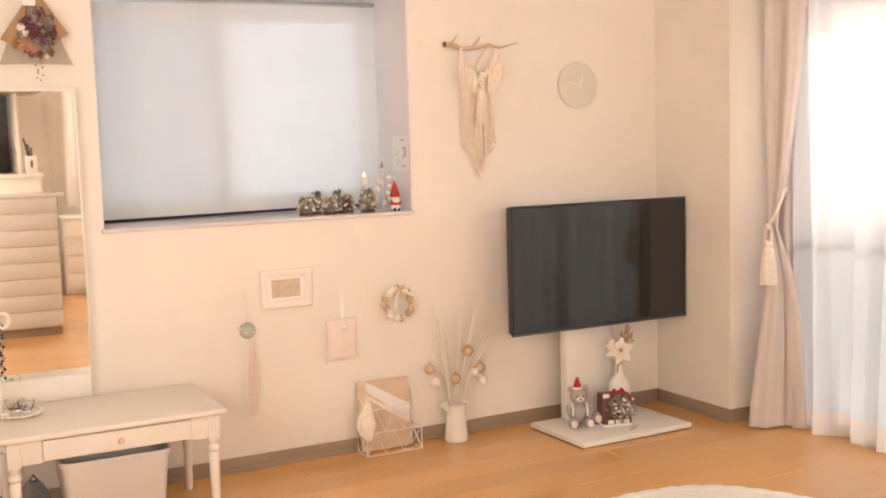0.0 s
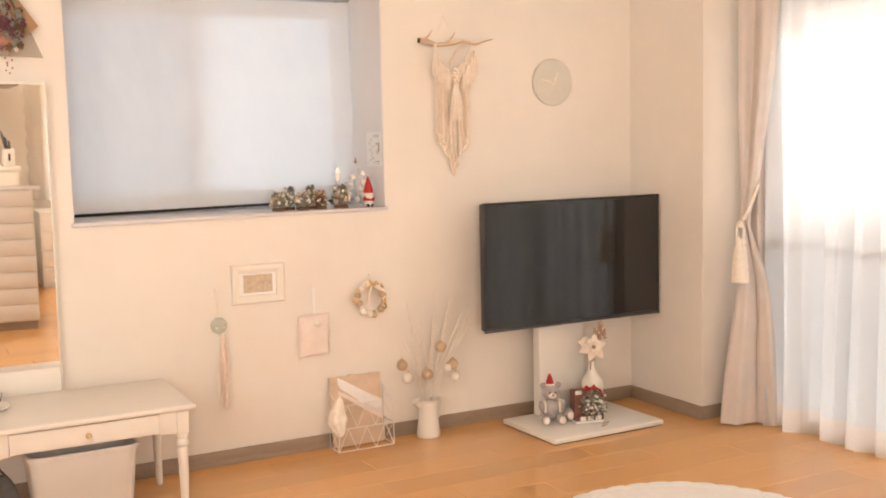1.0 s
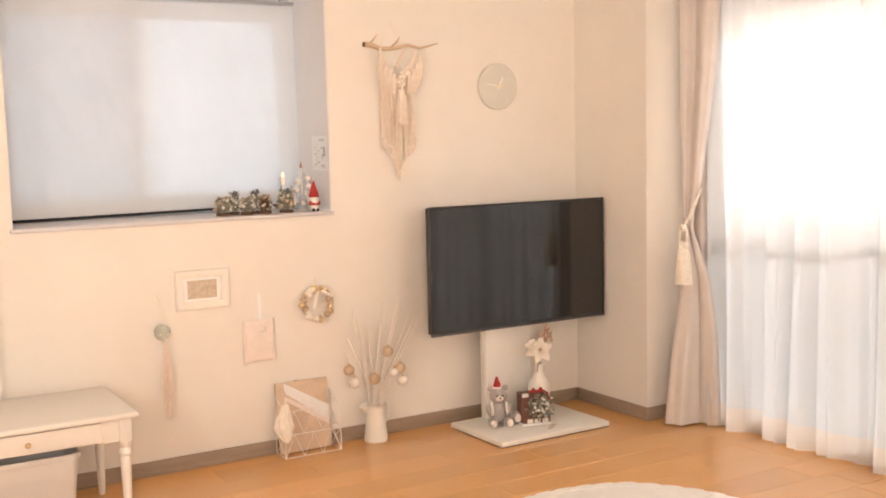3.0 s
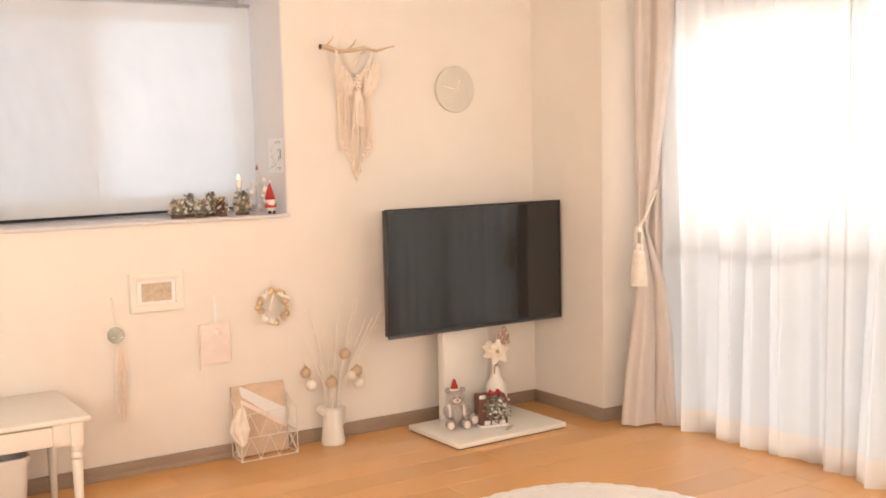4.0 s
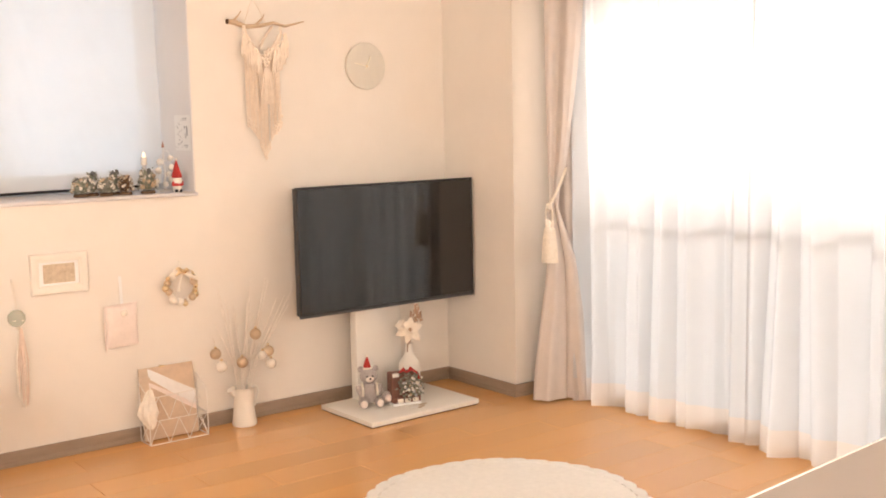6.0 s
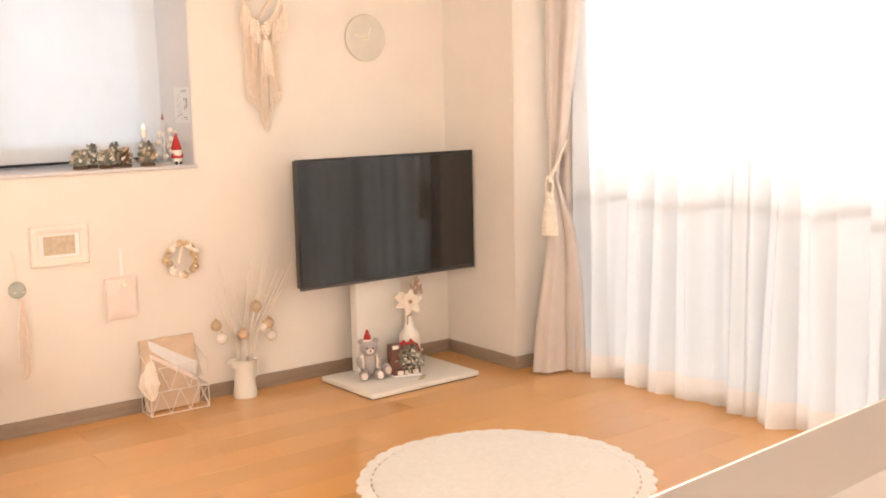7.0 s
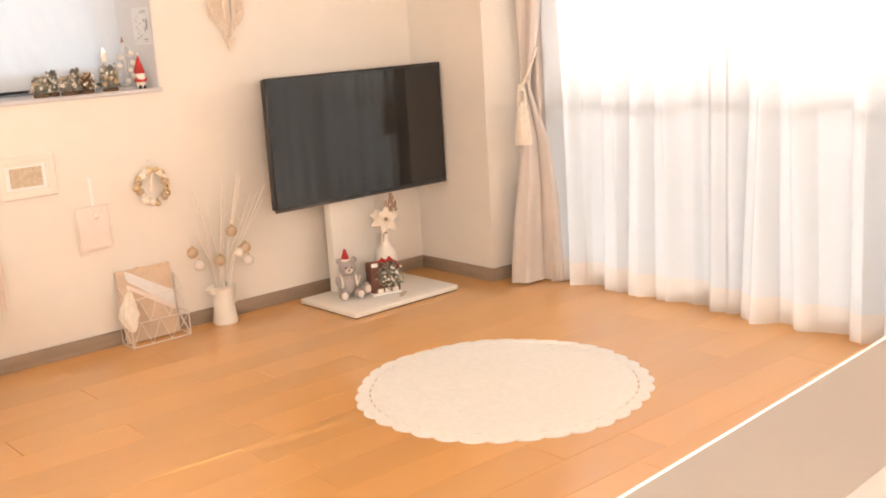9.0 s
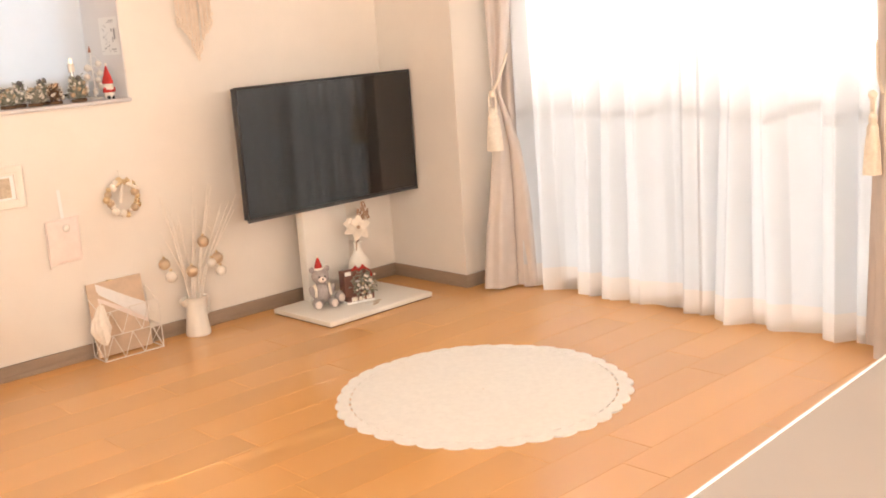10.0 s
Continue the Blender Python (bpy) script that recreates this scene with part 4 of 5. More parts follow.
def pillow(u, v, side):
    x, z = -0.066 + 0.132 * u, 0.176 * v
    bulge = (math.sin(math.pi * u) * math.sin(math.pi * v)) ** 0.45
    return Vector((x * (1 - 0.03 * math.sin(math.pi * v)), -0.010 - (0.012 * bulge if side else -0.008 * bulge) - 0.001 * noise.noise((u * 7, v * 7, 1)), z + 0.004 * u))


bm = B()
sheet(bm, lambda u, v: pillow(u, v, 1), 20, 20)
sheet(bm, lambda u, v: pillow(u, v, 0), 20, 20)
part("pouch", bm, M_PINKFAB, sach)
part("flap_edge", tube(B(), [(-0.066, -0.013, 0.172), (0.0, -0.017, 0.176), (0.068, -0.013, 0.178)], 0.003, 6), M_PINKFAB, sach)
part("pompon", ball(B(), (0.006, -0.027, 0.142), 0.015, 12, (1, 0.6, 1)), M_CREAMFAB, sach, "small cream pompon")
part("ribbon", sheet(B(), lambda u, v: Vector((-0.002 + 0.013 * u, -0.008 + 0.006 * v, 0.175 + 0.115 * v)), 2, 8), M_PAPER, sach, "white hanging ribbon")
part("side_seam", tube(B(), [(-0.068, -0.010, 0.172), (-0.070, -0.010, 0.09), (-0.069, -0.010, -0.012)], 0.0028, 6), M_PINKFAB, sach)

wre = thing("wreath", (-1.424, -0.022, 0.629), "small wreath of gold and cream balls with a ribbon", "wreath")
rnd = random.Random(8)
part("ring", tube(B(), [(0.063 * math.cos(2 * math.pi * i / 28), 0.004, 0.063 * math.sin(2 * math.pi * i / 28)) for i in range(29)], 0.006, 8), M_MATGOLD, wre)
for i in range(22):
    a = 2 * math.pi * i / 22
    r = 0.063 + rnd.uniform(-0.009, 0.012)
    part("ball", ball(B(), (r * math.cos(a), -0.004 - rnd.random() * 0.012, r * math.sin(a)), rnd.uniform(0.009, 0.0175), 12), rnd.choice((M_GOLD, M_MATGOLD, M_PEARL, M_GOLD, M_CREAMFAB)), wre)
part("ribbon", tube(B(), [(0, -0.02, 0.062), (-0.014, -0.026, 0.03), (-0.02, -0.02, -0.016)], [0.003, 0.006, 0.007], 6), M_CREAMFAB, wre)
part("ribbon", tube(B(), [(0, -0.02, 0.062), (0.03, -0.028, 0.045), (0.066, -0.02, 0.028)], [0.003, 0.008, 0.007], 6), M_CREAMFAB, wre)
part("bow", tube(B(), [(-0.03, -0.018, 0.05), (-0.012, -0.026, 0.066), (0, -0.028, 0.062), (0.016, -0.026, 0.072), (0.034, -0.018, 0.058)], [0.004, 0.009, 0.004, 0.009, 0.004], 8), M_GOLD, wre, "golden bow")
part("hook", tube(B(), [(0, 0.02, 0.105), (0, 0.006, 0.104), (0, 0.002, 0.075)], 0.0025, 6), M_CREAMWOOD, wre)

bou = thing("dried_bouquet", (-2.828, -0.004, 1.703), "dried flower bouquet in brown paper pinned to the wall", "bouquet")


def paper_wing(s):
    def at(u, v):
        w = 0.05 + 0.012 * u
        u *= 0.86 if s > 0 else 1.0
        cx, cz = s * (0.005 + 0.112 * u) + 0.004, 0.182 - 0.17 * u
        n_ = Vector((s * 0.80, 0, 0.60))
        p = Vector((cx, -0.030 - 0.022 * math.sin(math.pi * v) - 0.01 * u, cz)) - n_ * w * (v - 0.15)
        return p
    return sheet(B(), at, 10, 8)


part("paper_wrap", paper_wing(1), M_KRAFT, bou, "folded brown kraft paper")
part("paper_wrap", paper_wing(-1), M_KRAFT, bou, "folded brown kraft paper")
part("cellophane", sheet(B(), lambda u, v: Vector(((u - 0.5) * (0.10 + 0.155 * v), -0.012 - 0.05 * math.sin(math.pi * u) * (0.4 + 0.6 * v), 0.12 - 0.190 * v)), 16, 10), M_WRAP, bou, "crinkled clear wrapping")
part("tag", bx(B(), -0.042, 0.002, -0.066, -0.0645, 0.134, 0.166), M_PAPER, bou, "white paper tag")
part("stem", tube(B(), [(0, -0.02, 0.16), (0.0, -0.03, 0.08), (0.01, -0.04, 0.0)], 0.012, 8), M_LEAF, bou)
rnd = random.Random(17)
for i in range(16):
    a = rnd.uniform(-1.0, 1.0)
    part("dry_stalk", tube(B(), [(0.03 * a, -0.05, 0.135), (0.045 * a + rnd.uniform(-0.01, 0.01), -0.075, 0.095), (0.062 * a, -0.082, 0.040 + rnd.uniform(0.0, 0.03))], [0.0028, 0.0024, 0.0014], 5), M_LEAF if i % 3 else M_CONE, bou)
rnd = random.Random(21)
for i in range(44):
    a, d = rnd.uniform(0, 6.283), 0.075 * math.sqrt(rnd.random())
    c = Vector((0.004 + 0.86 * d * math.sin(a), -0.072 - rnd.random() * 0.02, 0.028 + 1.10 * d * math.cos(a)))
    mat, r = rnd.choice(((M_MAUVE, 0.014), (M_CONE, 0.011), (M_DRIED, 0.011), (M_LEAF, 0.011), (M_MAUVE, 0.011), (M_TWINE, 0.007), (M_LEAF, 0.009)))
    bm = B()
    for k in range(12):
        b_ = k * 2.4
        rr = r * (0.2 + 0.8 * k / 12)
        q = c + Vector((rr * math.cos(b_), -0.008 * (1 - k / 12), rr * math.sin(b_)))
        tip = q + Vector((r * 0.55 * math.cos(b_), -r * 0.5, r * 0.55 * math.sin(b_)))
        side = Vector((-math.sin(b_), 0, math.cos(b_))) * r * 0.42
        vs = [bm.verts.new(q), bm.verts.new((q + tip) / 2 + side), bm.verts.new(tip), bm.verts.new((q + tip) / 2 - side)]
        bm.faces.new(vs)
    ball(bm, c, r * 0.45, 8)
    part("flower", bm, mat, bou, smooth=False)
for x, z, r, mat in ((-0.012, 0.052, 0.034, M_MAUVE), (-0.040, -0.004, 0.028, M_CORAL), (-0.010, -0.020, 0.024, M_CORAL), (0.032, 0.012, 0.026, M_MAUVE), (-0.052, 0.055, 0.016, M_CREAMFAB), (-0.046, 0.034, 0.015, M_CREAMFAB)):
    bm = B()
    for ring in range(4):
        for k in range(5 + ring):
            b_ = 2 * math.pi * k / (5 + ring) + 0.6 * ring
            q = Vector((x + 0.26 * r * ring * math.cos(b_), -0.094 + 0.004 * ring, z + 0.26 * r * ring * math.sin(b_)))
            ball(bm, q, r * 0.30, 8, (1.0, 0.55, 0.8), Matrix.Rotation(-b_, 4, "Y"))
    part("rose", bm, mat, bou)
bm = B()
for i in range(12):
    ball(bm, (0.012 * math.sin(i * 2.3), -0.075, -0.03 - 0.009 * i), 0.0055 - 0.0002 * i, 6)
part("hanging_berries", bm, M_CORAL, bou)

# ---- wire rack and jug by the wall ----
rack = thing("wire_rack", (-1.505, -0.064, 0.0), "white wire magazine rack holding a board and papers", "magazine rack")
WX0, WX1, WY0, WY1 = -0.125, 0.130, -0.052, 0.048


def wire(a, b, r=0.0017):
    part("wire", tube(B(), [a, b], r, 6), M_WIRE, rack)


for z in (0.003, 0.100):
    wire((WX0, WY0, z), (WX1, WY0, z), 0.0024)
    wire((WX0, WY1, z), (WX1, WY1, z))
    wire((WX0, WY0, z), (WX0, WY1, z), 0.0024)
    wire((WX1, WY0, z), (WX1, WY1, z), 0.0024)
wire((WX0, WY0, 0.198), (WX1, WY0 + 0.01, 0.204), 0.0022)
wire((WX0, WY1, 0.262), (WX1, WY1, 0.225))
for x in (WX0, WX1):
    wire((x, WY0, 0.0022), (x, WY0, 0.200), 0.0022)
    wire((x, WY1, 0.0022), (x, WY1, 0.250), 0.0022)
    wire((x, WY0, 0.200), (x, WY1, 0.250))
    wire((x, WY0, 0.0022), (x, WY1, 0.100))
    wire((x, WY1, 0.0022), (x, WY0, 0.100))
for i in range(3):
    a, w = WX0 + 0.085 * i, 0.085
    wire((a, WY0, 0.100), (a + w / 2, WY0, 0.200))
    wire((a + w / 2, WY0, 0.200), (a + w, WY0, 0.100))
    wire((a, WY0, 0.0022), (a + w / 2, WY0, 0.100))
    wire((a + w / 2, WY0, 0.100), (a + w, WY0, 0.0022))

board = thing("art_board", (-1.530, -0.049, 0.005), "tan board with a broad white brush stroke, standing in the rack", "art print")
bm = bx(B(), -0.098, 0.140, -0.004, 0.004, 0.0, 0.300, 0.001)
bmesh.ops.transform(bm, matrix=Matrix.Rotation(radians(-7), 4, "X"), verts=bm.verts)
part("panel", bm, material("tan_card", (0.70, 0.54, 0.40), 0.7, 0.15, 10.0, 0.05, 120.0), board)
for off, w, mat, lab in ((0.0, 0.060, M_STONEWHITE, "white brush stroke"), (-0.058, 0.024, M_PINKFAB, "pale pink brush stroke")):
    bm = sheet(B(), lambda u, v: Vector((-0.060 + 0.199 * u, -0.0048, 0.297 + off - 0.115 * u ** 1.15 * (1.25 - 0.25 * u) - w * v * (0.7 + 0.5 * u) if u > 0 else 0.297 + off - 0.028 * v)), 20, 3)
    for v in bm.verts:
        v.co.z = min(v.co.z, 0.299)
    bmesh.ops.transform(bm, matrix=Matrix.Rotation(radians(-7), 4, "X"), verts=bm.verts)
    part("stroke", bm, mat, board, lab)
part("clip", bx(B(), -0.006, 0.014, 0.026, 0.042, 0.295, 0.301, 0.001), M_GOLD, board)

cloth_ = thing("cream_cloth", (-1.625, -0.124, 0.0), "cream cloth bag hanging over the rack's corner", "cloth bag")


def bag(u, v):
    # a folded cloth that hangs by one corner: widest below its middle, with soft creases
    a = 2 * math.pi * u
    wide = 0.006 + 0.036 * (v / 0.42 if v < 0.42 else (1 - v) / 0.58) ** 0.75
    crease = 0.004 * math.sin(6 * a + 4 * v) + 0.006 * noise.noise((2.2 * math.cos(a), 2.2 * math.sin(a) + 3, 5 * v))
    return Vector(((wide + crease) * math.cos(a) - 0.012 * math.sin(math.pi * v), (0.45 * wide + crease) * math.sin(a), 0.072 + 0.165 * v))


part("bag", sheet(B(), bag, 40, 26), M_CREAMFAB, cloth_)
part("tie", tube(B(), [(0, 0, 0.232), (0.01, 0.02, 0.24), (0.016, 0.03, 0.236)], 0.003, 6), M_CREAMFAB, cloth_)

jug = thing("jug", (-1.188, -0.079, 0.0), "white enamel jug with a handle standing on the floor", "jug")
part("body", lathe(B(), [(0.050, 0.0), (0.053, 0.004), (0.053, 0.016), (0.049, 0.04), (0.044, 0.085), (0.041, 0.12), (0.043, 0.15), (0.048, 0.166), (0.050, 0.168), (0.046, 0.165), (0.039, 0.12), (0.04, 0.02), (0.0, 0.014)], 32), M_CERAMIC, jug)
part("handle", tube(B(), [(0.043, 0, 0.158), (0.062, 0, 0.162), (0.070, 0, 0.145), (0.066, 0, 0.115), (0.056, 0, 0.085), (0.046, 0, 0.075)], 0.0048, 8), M_CERAMIC, jug)
part("spout", lathe(B(), [(0.012, 0.0), (0.017, 0.02), (0.020, 0.034)], 12, (-0.042, 0, 0.136), Matrix.Rotation(radians(-28), 4, "Y")), M_CERAMIC, jug)

bra = thing("branch_bundle", (-1.188, -0.079, 0.016), "bundle of white twigs standing in the jug", "branches")
rnd = random.Random(4)
for i in range(17):
    tx = -0.115 + 0.36 * i / 16 + rnd.uniform(-0.015, 0.015)
    tz = 0.50 + rnd.uniform(-0.06, 0.10) if i < 9 else 0.61 - 0.012 * (i - 9) + rnd.uniform(-0.05, 0.03)
    ty = rnd.uniform(-0.05, 0.06)
    b0 = Vector((rnd.uniform(-0.02, 0.02), rnd.uniform(-0.02, 0.02), 0.0))
    mid = Vector((tx * 0.30 + rnd.uniform(-0.012, 0.012), ty * 0.3, 0.26))
    up = Vector((tx * 0.68, ty * 0.7, 0.26 + (tz - 0.26) * 0.55))
    end = Vector((tx, ty, tz))
    tw = part("twig", tube(B(), [b0, mid, up, end], [0.0036, 0.0032, 0.0026, 0.0014], 6), M_TWIG, bra)
    if i % 2:
        part("side_twig", tube(B(), [up, up + Vector((rnd.uniform(-0.03, 0.04), 0, 0.05)), up + Vector((rnd.uniform(-0.04, 0.05), 0, 0.10))], [0.0016, 0.0013, 0.0008], 5), M_TWIG, tw)
for dx, dz, r, mat, lab in ((-0.130, 0.338, 0.024, M_MATGOLD, "golden glitter bauble hanging from a white twig"), (-0.105, 0.280, 0.025, M_PEARL, "pearl white bauble hanging from a white twig"), (-0.008, 0.283, 0.025, M_MATGOLD, "matt gold bauble hanging from a white twig"), (0.060, 0.398, 0.025, M_MATGOLD, "matt gold bauble hanging from a white twig"), (0.090, 0.300, 0.021, M_PEARL, "cream bauble hanging from a white twig"), (0.118, 0.315, 0.025, M_MATGOLD, "golden bauble hanging from a white twig"), (0.130, 0.258, 0.023, M_PEARL, "pearl white bauble hanging from a white twig")):
    t = thing("bauble", (-1.192 + dx, -0.106, dz), lab, "bauble", "baubles on the twigs")
    part("ball", ball(B(), (0, 0, 0), r, 20), mat, t)
    part("cap", lathe(B(), [(0.006, r - 0.002), (0.006, r + 0.006), (0.003, r + 0.008)], 10), M_GOLD, t, "golden cap")
    part("thread", tube(B(), [(0, 0, r + 0.007), (0.002, 0.01, r + 0.025), (0.0, 0.02, r + 0.045)], 0.0009, 4), M_ROPE, t)

# ---- things on the stand's base plate ----
PLATE = 0.027
vase = thing("vase", (-0.405, -0.225, PLATE), "white ceramic bottle vase with a ridged body", "vase")
prof = [(0.040, 0.0), (0.044, 0.004), (0.047, 0.03), (0.050, 0.09), (0.049, 0.140), (0.047, 0.155), (0.038, 0.168), (0.026, 0.185), (0.019, 0.205), (0.017, 0.232), (0.020, 0.244), (0.017, 0.243), (0.012, 0.20), (0.012, 0.03), (0.0, 0.02)]
part("body", lathe(B(), prof, 32), M_CERAMIC, vase)
poi = thing("artificial_flower", (-0.418, -0.225, PLATE + 0.025), "cream artificial poinsettia with dried brown sprigs", "flower")
part("stem", tube(B(), [(0, 0, 0), (0, -0.004, 0.15), (-0.005, -0.02, 0.25), (-0.012, -0.045, 0.275)], 0.003, 6), M_DRIED, poi)
TILT = Matrix.Rotation(radians(68), 3, "X") @ Matrix.Rotation(radians(-24), 3, "Y")
FACE = Vector((-0.014, -0.050, 0.292))


def petal_of(turn_, length, width, lift, droop):
    def at(u, v):
        side = width * (math.sin(math.pi * u ** 0.85) ** 0.8) * (1.0 - 0.35 * u) * (v - 0.5) * 2
        up = lift * math.sin(2.2 * u) - droop * u * u + 0.10 * abs(side)
        return TILT @ (Matrix.Rotation(turn_, 3, "Z") @ Vector((0.004 + length * u, side, up))) + FACE
    return sheet(B(), at, 10, 6)


for turn_, length, droop in ((12, 0.062, 0.018), (72, 0.058, 0.004), (128, 0.060, 0.010), (186, 0.066, 0.020), (242, 0.064, 0.008), (300, 0.066, 0.014)):
    part("petal", petal_of(radians(turn_), length, 0.0215, 0.008, droop), M_POINSETTIA, poi)
for turn_ in (40, 112, 184, 256, 328):
    part("petal", petal_of(radians(turn_), 0.036, 0.013, 0.016, 0.0), M_POINSETTIA, poi)
for i in range(7):
    part("bud", ball(B(), FACE + TILT @ Vector((0.006 * math.cos(i * 0.9), 0.006 * math.sin(i * 0.9), 0.010)), 0.0036, 8), M_DRIED if i % 2 else M_MATGOLD, poi)
# a second, half-open bloom beside it
for turn_, length in ((150, 0.050), (185, 0.058), (220, 0.046), (110, 0.036)):
    def side_bloom(u, v):
        a = radians(turn_)
        wide = 0.017 * math.sin(math.pi * min(1.0, 0.08 + 0.92 * u)) * (v - 0.5) * 2
        return Vector((-0.034 + length * u * math.cos(a) + wide * math.sin(a), -0.030 - 0.014 * math.sin(2.5 * u), 0.318 - length * u * math.sin(a) * 0.8 + wide * math.cos(a)))
    part("side_petal", sheet(B(), side_bloom, 8, 4), M_POINSETTIA, poi)
rnd = random.Random(9)
for i in range(14):
    tx, tz = 0.0 + 0.075 * rnd.random(), 0.350 + 0.045 * rnd.random()
    s = part("sprig", tube(B(), [(0, -0.01, 0.2), (tx * 0.5, -0.02, 0.28), (tx, -0.025, tz)], [0.0015, 0.0013, 0.001], 5), M_DRIED, poi, "dried brown sprig")
    for k in range(4):
        part("seed_head", ball(B(), (tx + rnd.uniform(-0.008, 0.008), -0.025, tz - 0.012 * k + 0.006), 0.0042, 6, (1, 1, 1.5)), M_DRIED, s)


def teddy():
    grey, pale, dark, red, white = B(), B(), B(), B(), B()
    ball(grey, (0, 0, 0.058), 0.042, 16, (1, 0.9, 1.25))
    ball(grey, (0, -0.006, 0.135), 0.038, 18, (1.05, 0.95, 0.95))
    for s in (-1, 1):
        ball(grey, (s * 0.034, 0.002, 0.166), 0.014, 12, (1, 0.6, 1))
        ball(grey, (s * 0.044, -0.018, 0.072), 0.015, 12, (1, 1, 2.0), Matrix.Rotation(radians(s * 18), 4, "Y"))
        ball(grey, (s * 0.036, -0.048, 0.022), 0.021, 12, (1, 1.7, 1))
        ball(pale, (s * 0.037, -0.082, 0.024), 0.016, 12, (1, 0.35, 1.1))
        ball(dark, (s * 0.013, -0.040, 0.140), 0.0042, 8)
    ball(pale, (0, -0.036, 0.126), 0.017, 12, (1.1, 0.8, 0.8))
    ball(dark, (0, -0.050, 0.131), 0.0045, 8)
    for s in (-1, 1):
        tube(white, [(s * 0.034, -0.02, 0.105), (s * 0.032, -0.036, 0.08), (s * 0.034, -0.038, 0.05)], 0.006, 6)
    lathe(red, [(0.019, 0.170), (0.016, 0.185), (0.007, 0.212), (0.002, 0.222)], 14, (-0.004, 0, 0))
    lathe(white, [(0.020, 0.164), (0.0225, 0.169), (0.020, 0.175)], 14, (-0.004, 0, 0))
    ball(white, (-0.005, 0, 0.225), 0.006, 8)
    multi("teddy_bear", [(grey, M_GREYFUR), (pale, M_PINKFAB), (dark, M_BLACK), (red, M_RED), (white, M_CREAMFAB)], (-0.655, -0.255, PLATE), "grey plush teddy bear in a small red hat", "toy", turn=-22)


teddy()
multi("small_plush", [(ball(ball(B(), (0, 0, 0.030), 0.026, 14, (1, 0.8, 1.15)), (0.0, -0.01, 0.052), 0.012, 10), M_GREYFUR), (ball(B(), (0.004, -0.019, 0.032), 0.016, 12, (1, 0.4, 1.2)), M_PINKFAB)], (-0.588, -0.300, PLATE), "small grey plush toy beside the teddy bear", "toy", turn=-20)

gift = thing("gift_box_display", (-0.512, -0.335, PLATE), "burgundy box display with a beaded green wreath and bow", "ornament", turn=-14)
part("box", bx(B(), -0.068, 0.062, -0.020, 0.045, 0.008, 0.142, 0.003), M_BURGUNDY, gift)
part("foot", bx(B(), -0.072, 0.066, -0.040, 0.048, 0.0, 0.010, 0.002), M_PAPER, gift, "white foot board")
part("front_rail", bx(B(), -0.068, 0.064, -0.038, -0.030, 0.010, 0.034, 0.002), M_BURGUNDY, gift)
for x in (-0.035, 0.0, 0.038):
    part("block", bx(B(), x - 0.014, x + 0.014, -0.041, -0.036, 0.012, 0.030, 0.002), M_CREAMFAB, gift, "pale wooden block")
rnd = random.Random(12)
bm = B()
for i in range(240):
    c = Vector((max(-0.055, min(0.070, rnd.gauss(0.008, 0.030))), -0.030 - rnd.random() * 0.030, max(0.034, min(0.135, 0.088 + rnd.gauss(0, 0.026)))))
    d = Vector((rnd.uniform(-1, 1), rnd.uniform(-1, 0.2), rnd.uniform(-0.6, 1))).normalized() * 0.021
    s = d.orthogonal().normalized() * 0.0050
    bm.faces.new([bm.verts.new(c), bm.verts.new(c + d * 0.5 + s), bm.verts.new(c + d), bm.verts.new(c + d * 0.5 - s)])
tagged(part("needles", bm, M_PINE, gift, "dark green needles", smooth=False), kind="stuff")
for i in range(34):
    part("bead", ball(B(), (max(-0.052, min(0.060, rnd.gauss(0.006, 0.032))), -0.052 - rnd.random() * 0.012, max(0.045, min(0.128, 0.086 + rnd.gauss(0, 0.025)))), rnd.uniform(0.0045, 0.0085), 8), rnd.choice((M_PEARL, M_PEARL, M_MATGOLD, M_SILVER)), gift)
part("bow", tube(B(), [(-0.036, -0.03, 0.150), (-0.018, -0.036, 0.164), (0.0, -0.036, 0.150), (0.018, -0.036, 0.164), (0.038, -0.03, 0.150)], [0.003, 0.010, 0.004, 0.010, 0.003], 8), M_RED, gift, "red ribbon bow")
part("ribbon_tail", tube(B(), [(0.034, -0.032, 0.150), (0.052, -0.036, 0.135), (0.060, -0.034, 0.110)], [0.006, 0.005, 0.004], 6), M_RED, gift, "red ribbon tail")
part("corner_tag", bx(B(), -0.066, -0.036, -0.024, -0.021, 0.128, 0.146, 0.001), M_PAPER, gift, "white corner tag")
for i, (x, y) in enumerate(((-0.525, -0.425), (-0.465, -0.410), (-0.495, -0.440))):
    c = thing("card_strip", (x, y, PLATE), "small pale card strip lying on the base plate", "card", "card strips", turn=10 * i)
    part("strip", bx(B(), -0.022, 0.022, -0.006, 0.006, 0.0, 0.0015), M_MATGOLD if i else M_PAPER, c)

